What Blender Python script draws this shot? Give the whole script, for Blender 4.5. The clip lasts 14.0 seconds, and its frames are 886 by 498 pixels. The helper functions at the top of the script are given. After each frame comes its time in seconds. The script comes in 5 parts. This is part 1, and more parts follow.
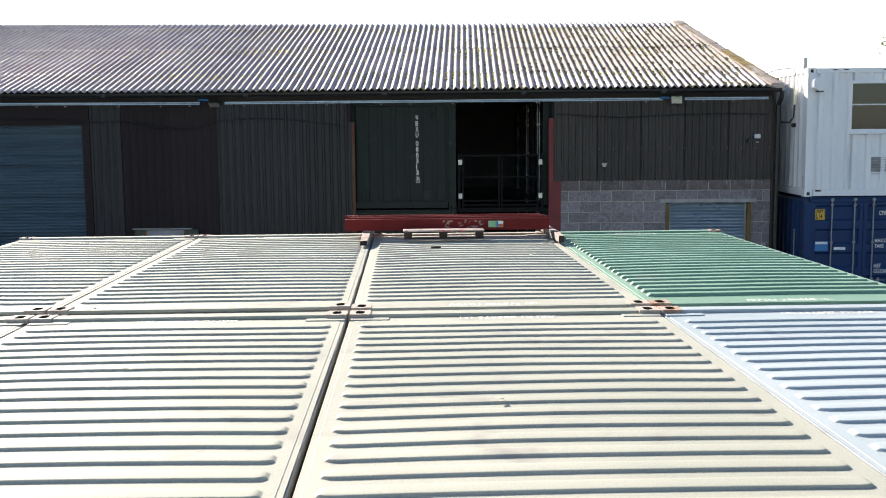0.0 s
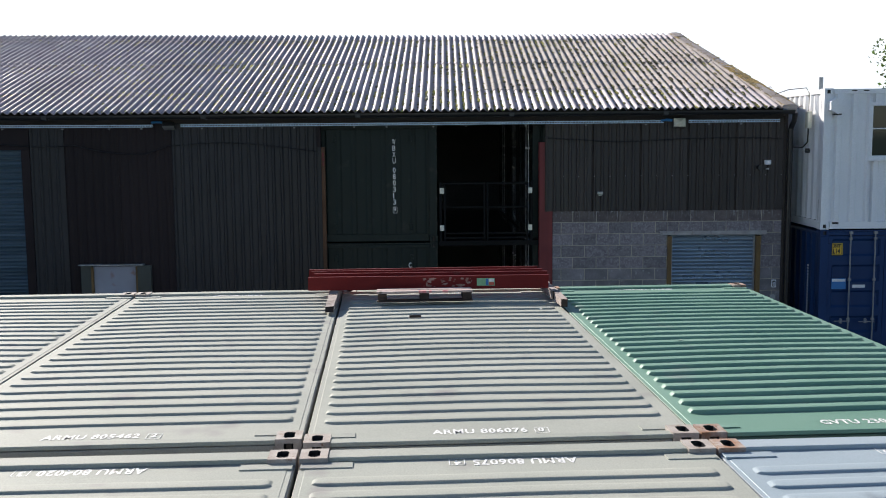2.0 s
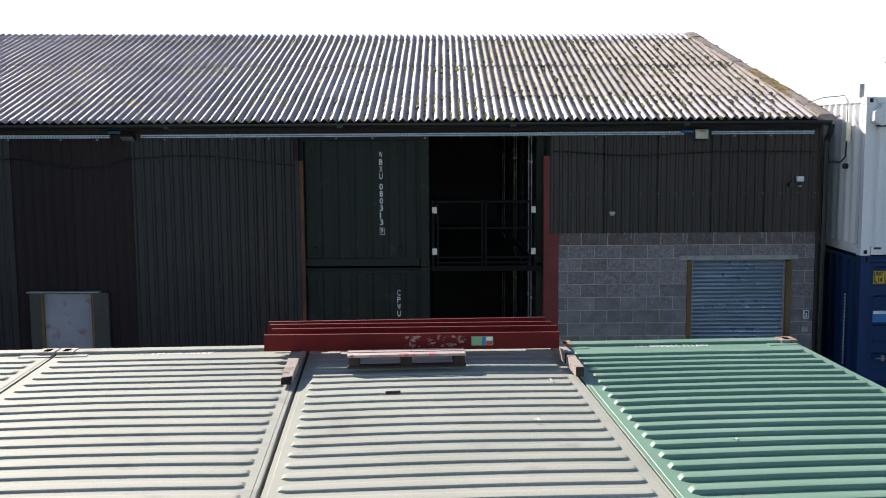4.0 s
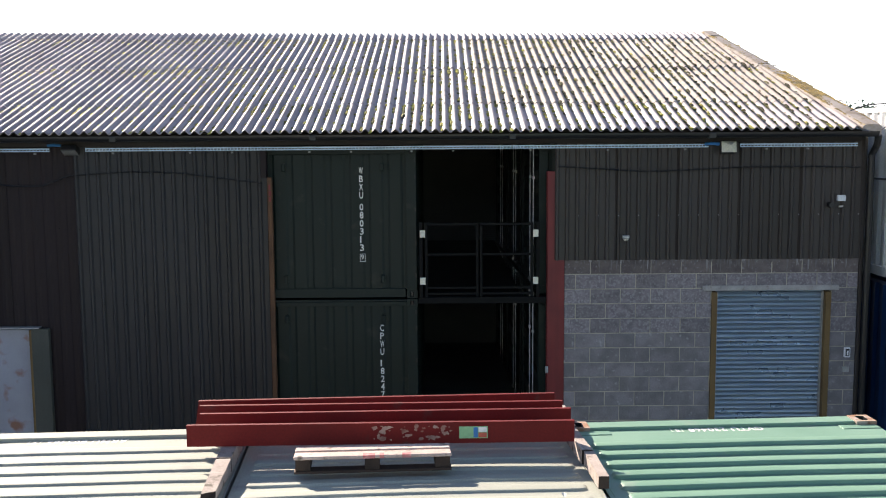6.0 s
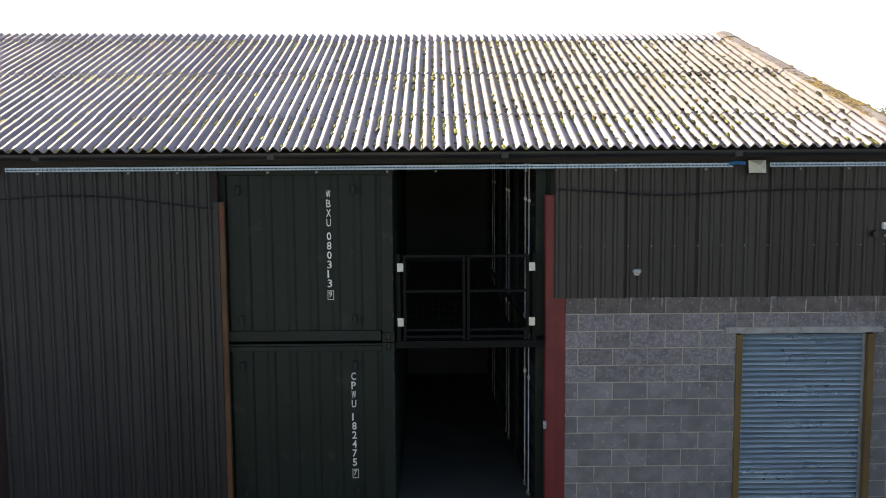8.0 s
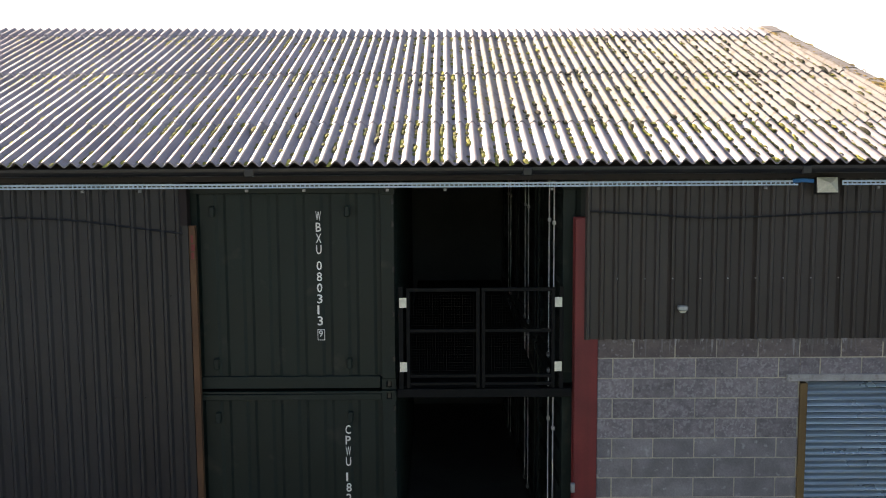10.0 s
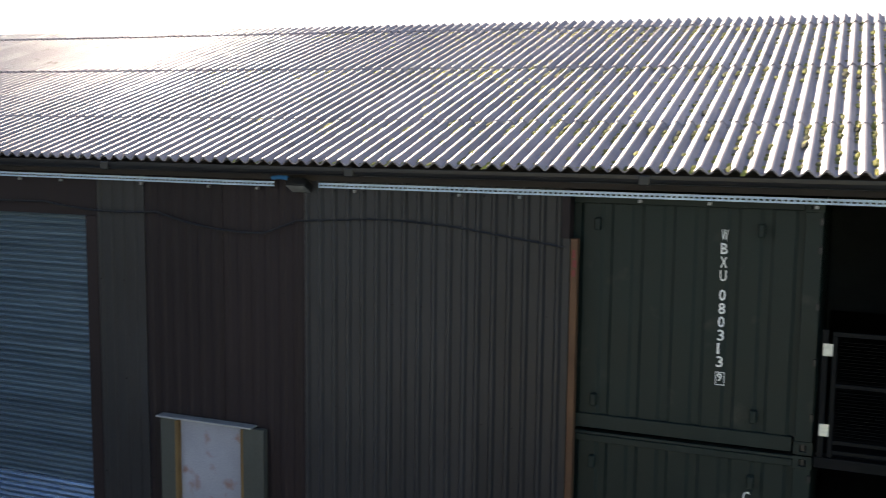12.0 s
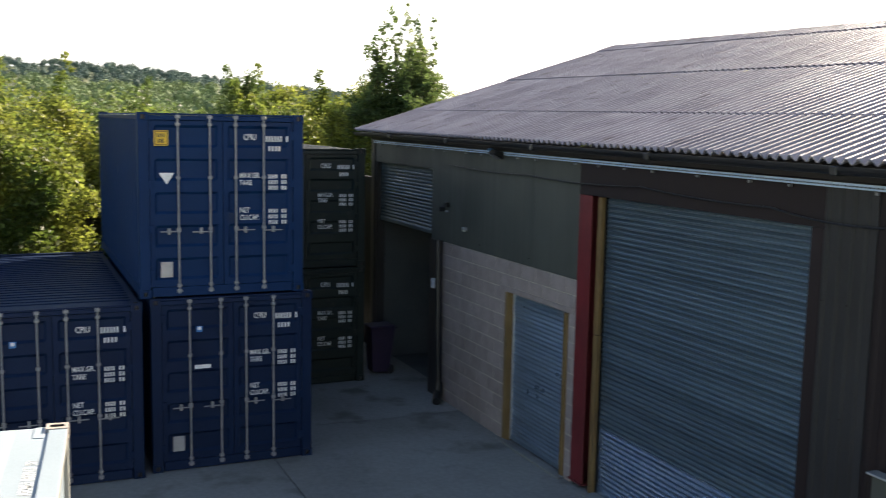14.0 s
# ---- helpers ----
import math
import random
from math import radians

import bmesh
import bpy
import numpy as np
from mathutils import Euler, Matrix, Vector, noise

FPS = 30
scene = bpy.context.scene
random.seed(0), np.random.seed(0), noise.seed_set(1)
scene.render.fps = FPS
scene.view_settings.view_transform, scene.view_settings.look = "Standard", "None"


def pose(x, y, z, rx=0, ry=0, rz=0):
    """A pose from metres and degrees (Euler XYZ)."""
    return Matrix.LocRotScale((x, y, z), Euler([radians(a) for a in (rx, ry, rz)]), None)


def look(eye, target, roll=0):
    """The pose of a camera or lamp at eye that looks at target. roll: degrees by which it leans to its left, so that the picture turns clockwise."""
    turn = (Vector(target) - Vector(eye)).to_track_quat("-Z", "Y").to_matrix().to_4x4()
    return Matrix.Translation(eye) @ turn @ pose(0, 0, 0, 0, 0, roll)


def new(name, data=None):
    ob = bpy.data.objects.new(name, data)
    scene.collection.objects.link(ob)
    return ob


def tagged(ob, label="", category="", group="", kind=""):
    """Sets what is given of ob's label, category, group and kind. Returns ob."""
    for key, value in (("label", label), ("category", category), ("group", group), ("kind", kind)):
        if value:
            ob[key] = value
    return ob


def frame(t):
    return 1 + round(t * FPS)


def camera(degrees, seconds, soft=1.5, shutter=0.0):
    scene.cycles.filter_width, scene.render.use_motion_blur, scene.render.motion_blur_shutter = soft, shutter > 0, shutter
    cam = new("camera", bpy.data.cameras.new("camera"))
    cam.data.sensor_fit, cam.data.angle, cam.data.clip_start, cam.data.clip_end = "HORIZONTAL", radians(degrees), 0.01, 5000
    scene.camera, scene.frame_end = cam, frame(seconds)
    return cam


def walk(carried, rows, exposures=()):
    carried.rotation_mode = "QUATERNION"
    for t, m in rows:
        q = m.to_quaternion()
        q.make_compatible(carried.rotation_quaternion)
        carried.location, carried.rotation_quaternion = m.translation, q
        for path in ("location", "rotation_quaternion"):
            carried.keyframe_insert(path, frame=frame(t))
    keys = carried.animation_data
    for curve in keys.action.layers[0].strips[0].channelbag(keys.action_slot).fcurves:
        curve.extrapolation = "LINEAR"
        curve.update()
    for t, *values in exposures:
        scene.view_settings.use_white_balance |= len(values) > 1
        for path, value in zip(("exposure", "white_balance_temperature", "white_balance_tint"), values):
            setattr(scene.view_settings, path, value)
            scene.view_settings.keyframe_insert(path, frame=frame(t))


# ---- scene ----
# ================= camera and its walk =================
cam = camera(47.8, 14.0, soft=1.0, shutter=0.2)
PATH = [
    (0, (0.171, -21.404, 3.977), (0.126, -19.417, 3.747), -0.5),
    (0.5, (0.124, -20.893, 4.098), (0.094, -18.907, 3.869), -0.5),
    (1, (0.083, -20.388, 4.218), (0.064, -18.401, 3.99), -0.5),
    (1.5, (0.092, -19.887, 4.331), (0.081, -17.9, 4.105), -0.6),
    (2, (0.112, -19.345, 4.42), (0.109, -17.358, 4.195), -0.5),
    (2.5, (0.157, -18.83, 4.508), (0.153, -16.843, 4.282), -0.6),
    (3, (0.179, -18.285, 4.597), (0.176, -16.298, 4.368), -0.4),
    (5.5, (0.325, -15.556, 4.765), (0.326, -13.569, 4.535), -0.4),
    (6, (0.363, -14.984, 4.856), (0.365, -12.998, 4.627), -0.4),
    (6.5, (0.426, -14.458, 4.938), (0.428, -12.471, 4.708), -0.4),
    (7, (0.507, -13.916, 4.982), (0.507, -11.929, 4.753), -0.5),
    (7.5, (0.501, -13.351, 5.024), (0.51, -11.364, 4.795), -0.5),
    (8, (0.543, -12.818, 5.068), (0.556, -10.831, 4.84), -0.4),
    (10.5, (0.553, -10.346, 5.223), (0.527, -8.36, 4.991), -0.3),
    (11, (0.367, -9.899, 5.208), (0.183, -7.921, 4.98), 0.1),
    (11.5, (0.249, -9.517, 5.199), (-0.199, -7.581, 4.972), 0.2),
    (12, (0.154, -9.189, 5.191), (-0.59, -7.346, 4.963), 0.6),
    (12.5, (0.16, -8.796, 5.218), (-0.892, -7.112, 4.979), 0.5),
    (13, (0.077, -8.381, 5.184), (-1.292, -6.943, 4.944), 0.7),
    (13.5, (-0.084, -7.934, 5.165), (-1.709, -6.794, 4.922), 0.9),
    (14, (-0.274, -7.556, 5.21), (-2.088, -6.753, 4.956), 1.1),
]
walk(cam, [(t, look(eye, target, roll)) for t, eye, target, roll in PATH],
     exposures=[(0.0, 1.3, 6900, 13), (0.5, 1.02, 6600, 13), (1.0, 0.8, 6450, 13), (1.5, 0.65, 6350, 13), (3.0, 0.68, 6450, 13), (5.5, 1.27, 6950, 15), (7.0, 1.4, 7300, 15), (8.0, 1.43, 7580, 16), (10.5, 1.45, 7780, 16), (12.5, 1.58, 7420, 14), (14.0, 1.52, 7420, 13)])

# ================= world, sun =================
SUN_EL, SUN_AZ = radians(29), radians(38)   # azimuth: from +y towards -x
world = bpy.data.worlds.new("world")
world.use_nodes = True
scene.world = world
wn = world.node_tree.nodes
sky = wn.new("ShaderNodeTexSky")
sky.sky_type = "NISHITA"
sky.sun_disc = False
sky.sun_elevation, sky.sun_rotation = SUN_EL, -SUN_AZ
sky.dust_density, sky.ozone_density = 0.4, 2.4
world.node_tree.links.new(sky.outputs[0], wn["Background"].inputs[0])
wn["Background"].inputs[1].default_value = 0.074
sun = new("sun", bpy.data.lights.new("sun", "SUN"))
sun.data.energy, sun.data.angle, sun.data.color = 5.0, radians(0.6), (1.0, 0.93, 0.82)
sun_dir = Vector((-math.sin(SUN_AZ) * math.cos(SUN_EL), math.cos(SUN_AZ) * math.cos(SUN_EL), math.sin(SUN_EL)))
sun.matrix_world = look((0, 0, 40), Vector((0, 0, 40)) - sun_dir)

# ================= materials =================


def pbr(name, a, b=None, rough=0.6, metal=0.0, scale=1.5, fine=45.0, bump=0.15, rnd=0.0, streak=0.0, dirt=None, dirt_at=0.62, spec=0.5, island=0.0):
    """A surface with two colours in large patches, fine grain, and optional streaks, dirt and differences from piece to piece."""
    m = bpy.data.materials.new(name)
    m.use_nodes = True
    nt = m.node_tree
    N, L = nt.nodes, nt.links
    p = N["Principled BSDF"]
    tc, info = N.new("ShaderNodeTexCoord"), N.new("ShaderNodeObjectInfo")
    mul = N.new("ShaderNodeMath"); mul.operation = "MULTIPLY"; mul.inputs[1].default_value = 37.0
    L.new(info.outputs["Random"], mul.inputs[0])
    off = N.new("ShaderNodeVectorMath"); off.operation = "ADD"
    L.new(tc.outputs["Object"], off.inputs[0]); L.new(mul.outputs[0], off.inputs[1])

    def tex(sc, detail=5.0, stretch=None):
        n = N.new("ShaderNodeTexNoise")
        n.inputs["Scale"].default_value, n.inputs["Detail"].default_value = sc, detail
        if stretch:
            mp = N.new("ShaderNodeMapping")
            mp.inputs["Scale"].default_value = stretch
            L.new(off.outputs[0], mp.inputs[0]); L.new(mp.outputs[0], n.inputs["Vector"])
        else:
            L.new(off.outputs[0], n.inputs["Vector"])
        return n

    def ramp(src, lo, hi):
        r = N.new("ShaderNodeMapRange")
        r.inputs["From Min"].default_value, r.inputs["From Max"].default_value = lo, hi
        L.new(src, r.inputs["Value"])
        return r.outputs[0]

    def mix(fac, c1, c2, blend="MIX"):
        x = N.new("ShaderNodeMix"); x.data_type = "RGBA"; x.blend_type = blend
        for sock, v in ((x.inputs[0], fac), (x.inputs[6], c1), (x.inputs[7], c2)):
            if isinstance(v, bpy.types.NodeSocket):
                L.new(v, sock)
            elif isinstance(v, (int, float)):
                sock.default_value = v
            else:
                sock.default_value = (*v[:3], 1)
        return x.outputs[2]

    b = b or tuple(c * 0.75 for c in a)
    big, small = tex(scale), tex(fine, 3.0)
    col = mix(ramp(big.outputs[0], 0.35, 0.65), a, b)
    grain = N.new("ShaderNodeMapRange")
    grain.inputs["To Min"].default_value, grain.inputs["To Max"].default_value = 0.78, 1.22
    L.new(small.outputs[0], grain.inputs["Value"])
    hsv = N.new("ShaderNodeHueSaturation")
    L.new(grain.outputs[0], hsv.inputs["Value"]); L.new(col, hsv.inputs["Color"])
    col = hsv.outputs[0]
    if streak:
        st = tex(1.0, 4.0, (9.0, 9.0, 0.35))
        f = N.new("ShaderNodeMath"); f.operation = "MULTIPLY"; f.inputs[1].default_value = streak
        L.new(ramp(st.outputs[0], 0.45, 0.75), f.inputs[0])
        col = mix(f.outputs[0], col, dirt or (0.02, 0.018, 0.016))
    elif dirt:
        d = tex(scale * 2.7, 8.0)
        col = mix(ramp(d.outputs[0], dirt_at, dirt_at + 0.12), col, dirt)
    if rnd or island:
        h2 = N.new("ShaderNodeHueSaturation")
        r2 = N.new("ShaderNodeMapRange")
        k = rnd or island
        r2.inputs["To Min"].default_value, r2.inputs["To Max"].default_value = 1 - k, 1 + k
        if rnd:
            L.new(info.outputs["Random"], r2.inputs["Value"])
        else:
            geo = N.new("ShaderNodeNewGeometry")
            L.new(geo.outputs["Random Per Island"], r2.inputs["Value"])
        L.new(r2.outputs[0], h2.inputs["Value"]); L.new(col, h2.inputs["Color"])
        col = h2.outputs[0]
    L.new(col, p.inputs["Base Color"])
    rr = N.new("ShaderNodeMapRange")
    rr.inputs["To Min"].default_value, rr.inputs["To Max"].default_value = max(0.02, rough - 0.12), min(1, rough + 0.12)
    L.new(big.outputs[0], rr.inputs["Value"]); L.new(rr.outputs[0], p.inputs["Roughness"])
    p.inputs["Metallic"].default_value = metal
    p.inputs["Specular IOR Level"].default_value = spec
    if bump:
        bp = N.new("ShaderNodeBump")
        bp.inputs["Strength"].default_value, bp.inputs["Distance"].default_value = bump, 0.01
        L.new(small.outputs[0], bp.inputs["Height"]); L.new(bp.outputs[0], p.inputs["Normal"])
    return m


OLIVE = pbr("olive_grey_paint", (0.335, 0.35, 0.305), (0.395, 0.405, 0.355), 0.7, scale=0.9, fine=90, bump=0.06, dirt=(0.29, 0.285, 0.265), dirt_at=0.6, spec=0.18)
FRAME_OLIVE = pbr("olive_frame_paint", (0.345, 0.345, 0.305), (0.295, 0.285, 0.26), 0.66, scale=3, fine=80, bump=0.1, dirt=(0.17, 0.13, 0.1), dirt_at=0.66, spec=0.25)
GREEN = pbr("green_paint", (0.148, 0.275, 0.2), (0.19, 0.32, 0.245), 0.5, scale=0.8, fine=120, bump=0.05, dirt=(0.22, 0.29, 0.24), dirt_at=0.64, spec=0.42)
PALE_BLUE = pbr("pale_blue_paint", (0.32, 0.385, 0.42), (0.37, 0.43, 0.465), 0.5, scale=0.8, fine=120, bump=0.05, dirt=(0.2, 0.23, 0.25), dirt_at=0.66, spec=0.3)
RUSTY_OLIVE = pbr("scuffed_casting", (0.43, 0.39, 0.35), (0.35, 0.3, 0.26), 0.8, scale=12, fine=90, bump=0.3, dirt=(0.22, 0.12, 0.075), dirt_at=0.62)
RUST = pbr("rusty_casting", (0.42, 0.36, 0.31), (0.3, 0.155, 0.09), 0.85, scale=11, fine=90, bump=0.3, rnd=0.15, dirt=(0.2, 0.08, 0.04), dirt_at=0.6)
DARK_GREEN = pbr("dark_green_paint", (0.0098, 0.0175, 0.0156), (0.0118, 0.0208, 0.0185), 0.5, scale=1.2, fine=60, bump=0.05, dirt=(0.03, 0.035, 0.03), spec=0.25)
CABIN_NAVY = pbr("royal_navy_paint", (0.0066, 0.033, 0.112), (0.0083, 0.04, 0.13), 0.46, scale=1.0, fine=60, bump=0.05, dirt=(0.016, 0.03, 0.065), dirt_at=0.68, spec=0.25)
NAVY = pbr("navy_blue_paint", (0.0028, 0.0135, 0.046), (0.0036, 0.0175, 0.056), 0.5, scale=1.0, fine=60, bump=0.05, dirt=(0.012, 0.016, 0.032), dirt_at=0.68, spec=0.16)
BRIGHT_NAVY = pbr("bright_navy_paint", (0.0024, 0.0235, 0.08), (0.0032, 0.028, 0.094), 0.48, scale=1.0, fine=60, bump=0.05, dirt=(0.016, 0.03, 0.065), dirt_at=0.68, spec=0.12)
WHITE = pbr("white_paint", (0.86, 0.87, 0.89), (0.82, 0.835, 0.86), 0.45, scale=1.0, fine=60, bump=0.04, dirt=(0.5, 0.49, 0.46), dirt_at=0.7)
LETTER = pbr("white_lettering", (0.85, 0.85, 0.83), (0.78, 0.78, 0.76), 0.6, scale=12, bump=0.0)
WORN_LETTER = pbr("worn_white_lettering", (0.82, 0.82, 0.8), (0.7, 0.7, 0.68), 0.7, scale=14, bump=0.0, dirt=(0.5, 0.5, 0.48), dirt_at=0.68)
ZINC = pbr("galvanised_steel", (0.45, 0.46, 0.47), (0.36, 0.37, 0.38), 0.38, 0.4, scale=8, fine=60, bump=0.05)
BAR_ZINC = pbr("weathered_galvanised_bar", (0.3, 0.31, 0.315), (0.23, 0.235, 0.24), 0.45, 0.3, scale=8, fine=60, bump=0.05)
BRIGHT_ZINC = pbr("bright_galvanised_steel", (0.82, 0.83, 0.84), (0.72, 0.73, 0.74), 0.3, 0.2, scale=8, fine=60, bump=0.02)
BLUE_TRAY = pbr("galvanised_tray", (0.5, 0.64, 0.82), (0.43, 0.57, 0.74), 0.4, 0.2, scale=4, fine=60, bump=0.03)
SLAT = pbr("galvanised_shutter", (0.34, 0.44, 0.54), (0.29, 0.38, 0.47), 0.32, 0.7, scale=1.5, fine=1.3, bump=0.0, rnd=0.08)
WALL_SLAT = pbr("blue_grey_shutter", (0.37, 0.45, 0.52), (0.33, 0.405, 0.475), 0.3, 0.7, scale=1.5, fine=1.3, bump=0.0, rnd=0.04)
# reflected light low on the big shutter, put into the slat colour
LIT_SLAT = pbr("lit_shutter_slats", (0.36, 0.49, 0.64), (0.32, 0.44, 0.58), 0.22, 0.8, scale=0.5, fine=1.3, bump=0.0, rnd=0.05)
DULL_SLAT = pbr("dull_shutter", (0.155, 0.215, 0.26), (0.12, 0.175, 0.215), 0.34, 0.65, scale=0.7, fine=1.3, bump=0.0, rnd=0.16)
BROWN = pbr("brown_cladding", (0.045, 0.039, 0.037), (0.055, 0.0475, 0.045), 0.45, scale=0.8, fine=60, bump=0.06, streak=0.35, dirt=(0.05, 0.035, 0.029), rnd=0.12, spec=0.3)
DARK_BROWN = pbr("dark_brown_cladding", (0.019, 0.0138, 0.0158), (0.0245, 0.0175, 0.0195), 0.55, scale=0.8, fine=60, bump=0.06, streak=0.3, dirt=(0.028, 0.018, 0.014), rnd=0.12, spec=0.18)
GREY_CLAD = pbr("grey_green_cladding", (0.0275, 0.0275, 0.0305), (0.034, 0.034, 0.0375), 0.42, scale=0.8, fine=60, bump=0.04, streak=0.3, dirt=(0.026, 0.0215, 0.021), rnd=0.1, spec=0.28)
FLAT_CLAD = pbr("flat_green_sheet", (0.083, 0.09, 0.08), (0.066, 0.072, 0.064), 0.55, scale=0.7, fine=60, bump=0.05, streak=0.3, dirt=(0.04, 0.04, 0.036), spec=0.25)
BLOCK = pbr("concrete_block", (0.255, 0.238, 0.252), (0.185, 0.172, 0.182), 0.92, scale=5, fine=55, bump=0.7, rnd=0.13, dirt=(0.36, 0.35, 0.36), dirt_at=0.62)
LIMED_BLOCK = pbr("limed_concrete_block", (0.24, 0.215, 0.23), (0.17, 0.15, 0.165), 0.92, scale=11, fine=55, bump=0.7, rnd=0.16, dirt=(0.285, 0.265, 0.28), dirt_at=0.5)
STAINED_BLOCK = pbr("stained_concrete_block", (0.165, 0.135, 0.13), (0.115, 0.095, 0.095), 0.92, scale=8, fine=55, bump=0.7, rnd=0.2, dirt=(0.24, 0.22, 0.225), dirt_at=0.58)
PALE_BLOCK = pbr("pale_block", (0.305, 0.255, 0.245), (0.25, 0.21, 0.205), 0.9, scale=4, fine=70, bump=0.5, rnd=0.1)
LINTEL = pbr("cast_lintel", (0.42, 0.4, 0.395), (0.33, 0.31, 0.305), 0.9, scale=6, fine=60, bump=0.3, dirt=(0.24, 0.22, 0.21), dirt_at=0.6)
PALE_DRIP = pbr("lime_drip", (0.36, 0.345, 0.35), (0.26, 0.245, 0.25), 0.9, scale=9, fine=70, bump=0.2)
DARK_DRIP = pbr("water_stain", (0.14, 0.125, 0.125), (0.2, 0.18, 0.185), 0.9, scale=9, fine=70, bump=0.2)
MORTAR = pbr("mortar", (0.52, 0.46, 0.36), (0.33, 0.3, 0.26), 0.95, scale=4, fine=80, bump=0.4)
TIMBER = pbr("orange_timber", (0.205, 0.125, 0.045), (0.15, 0.09, 0.033), 0.7, scale=2, fine=50, bump=0.2, streak=0.5, dirt=(0.13, 0.07, 0.03))
PALE_TIMBER = pbr("weathered_timber", (0.56, 0.44, 0.4), (0.42, 0.32, 0.28), 0.8, scale=5, fine=60, bump=0.3, dirt=(0.16, 0.12, 0.09), dirt_at=0.58)
BEARER = pbr("grey_brown_timber", (0.4, 0.335, 0.3), (0.27, 0.22, 0.195), 0.85, scale=5, fine=60, bump=0.35, dirt=(0.1, 0.08, 0.06), dirt_at=0.56)
DARK_TIMBER = pbr("brown_timber", (0.13, 0.06, 0.027), (0.09, 0.042, 0.02), 0.75, scale=2, fine=50, bump=0.2, streak=0.4, dirt=(0.06, 0.03, 0.018))
# dark brown timber; on pallet and baulk ends its darkness paints their shade
DARK_SHADE_TIMBER = pbr("dark_timber_with_shade", (0.05, 0.03, 0.022), (0.03, 0.02, 0.015), 0.85, scale=5, fine=60, bump=0.3)
RED_STEEL = pbr("red_oxide_steel", (0.16, 0.01, 0.01), (0.12, 0.009, 0.009), 0.6, scale=2.0, fine=60, bump=0.08, spec=0.22, dirt=(0.09, 0.035, 0.03), dirt_at=0.64)
BRICK_COLUMN = pbr("brick_red_column_paint", (0.165, 0.017, 0.021), (0.125, 0.014, 0.017), 0.55, scale=2.0, fine=60, bump=0.06, streak=0.3, dirt=(0.07, 0.025, 0.018))
RED_COLUMN = pbr("red_column_paint", (0.21, 0.022, 0.024), (0.16, 0.017, 0.02), 0.55, scale=2.0, fine=60, bump=0.06, streak=0.3, dirt=(0.05, 0.012, 0.012))
SCUFF = pbr("bare_scuff", (0.38, 0.26, 0.22), (0.2, 0.08, 0.065), 0.8, scale=14, fine=60, bump=0.1)
CONCRETE = pbr("yard_concrete", (0.28, 0.285, 0.275), (0.2, 0.2, 0.19), 0.85, scale=0.35, fine=14, bump=0.2, dirt=(0.13, 0.125, 0.115), dirt_at=0.55)
WEATHERED = pbr("lichened_fibre_cement", (0.42, 0.375, 0.35), (0.34, 0.3, 0.275), 0.75, scale=2.2, fine=30, bump=0.3, rnd=0.09, dirt=(0.27, 0.225, 0.19), dirt_at=0.55, spec=0.15)
ASBESTOS = pbr("fibre_cement", (0.385, 0.34, 0.355), (0.29, 0.252, 0.268), 0.5, scale=1.1, fine=38, bump=0.22, rnd=0.1, dirt=(0.2, 0.165, 0.165), dirt_at=0.6, spec=0.45)
MOSS = pbr("moss", (0.36, 0.33, 0.055), (0.15, 0.15, 0.04), 0.95, scale=2.5, fine=60, bump=0.5, island=0.55)
DARK_MOSS = pbr("dark_moss", (0.1, 0.09, 0.03), (0.05, 0.042, 0.02), 0.95, scale=2.5, fine=60, bump=0.5, island=0.5)
LICHEN = pbr("orange_lichen", (0.36, 0.24, 0.06), (0.17, 0.13, 0.055), 0.95, scale=5, fine=60, bump=0.5, island=0.4)
BLACK = pbr("black_plastic_and_hole_shade", (0.012, 0.012, 0.014), (0.018, 0.018, 0.019), 0.4, scale=3, bump=0.02)
DARK_STEEL = pbr("dark_steel", (0.006, 0.0065, 0.0065), (0.008, 0.008, 0.0085), 0.65, 0.0, scale=4, bump=0.05, spec=0.12)
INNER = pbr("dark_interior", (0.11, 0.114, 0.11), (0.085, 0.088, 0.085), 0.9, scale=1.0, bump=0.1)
YELLOW = pbr("yellow_sign", (0.72, 0.46, 0.03), (0.66, 0.42, 0.03), 0.5, scale=3, bump=0.0)
SIGN_BLUE = pbr("blue_sign", (0.03, 0.2, 0.5), (0.03, 0.18, 0.45), 0.5, scale=3, bump=0.0)
SIGN_GREEN = pbr("green_sign", (0.25, 0.5, 0.28), (0.22, 0.45, 0.25), 0.5, scale=3, bump=0.0)
SIGN_RED = pbr("red_sign", (0.55, 0.1, 0.06), (0.5, 0.09, 0.06), 0.5, scale=3, bump=0.0)
CRIMSON = pbr("crimson_smear", (0.5, 0.06, 0.08), (0.6, 0.3, 0.28), 0.6, scale=18, bump=0.0)
PURPLE = pbr("purple_plastic", (0.022, 0.011, 0.04), (0.018, 0.01, 0.032), 0.5, scale=3, bump=0.05)
PALE_DOOR = pbr("pale_door_sheet", (0.35, 0.365, 0.43), (0.27, 0.28, 0.33), 0.55, scale=1.2, fine=60, bump=0.05, dirt=(0.27, 0.14, 0.1), dirt_at=0.55)
LAMP_FACE = pbr("lamp_lens", (0.75, 0.72, 0.6), (0.7, 0.68, 0.58), 0.25, scale=4, bump=0.0)
BARK = pbr("bark", (0.09, 0.07, 0.05), (0.06, 0.045, 0.035), 0.9, scale=4, fine=30, bump=0.6)
LEAF = pbr("leaf_green", (0.27, 0.29, 0.055), (0.1, 0.155, 0.03), 0.5, scale=0.6, bump=0.0, island=0.45)
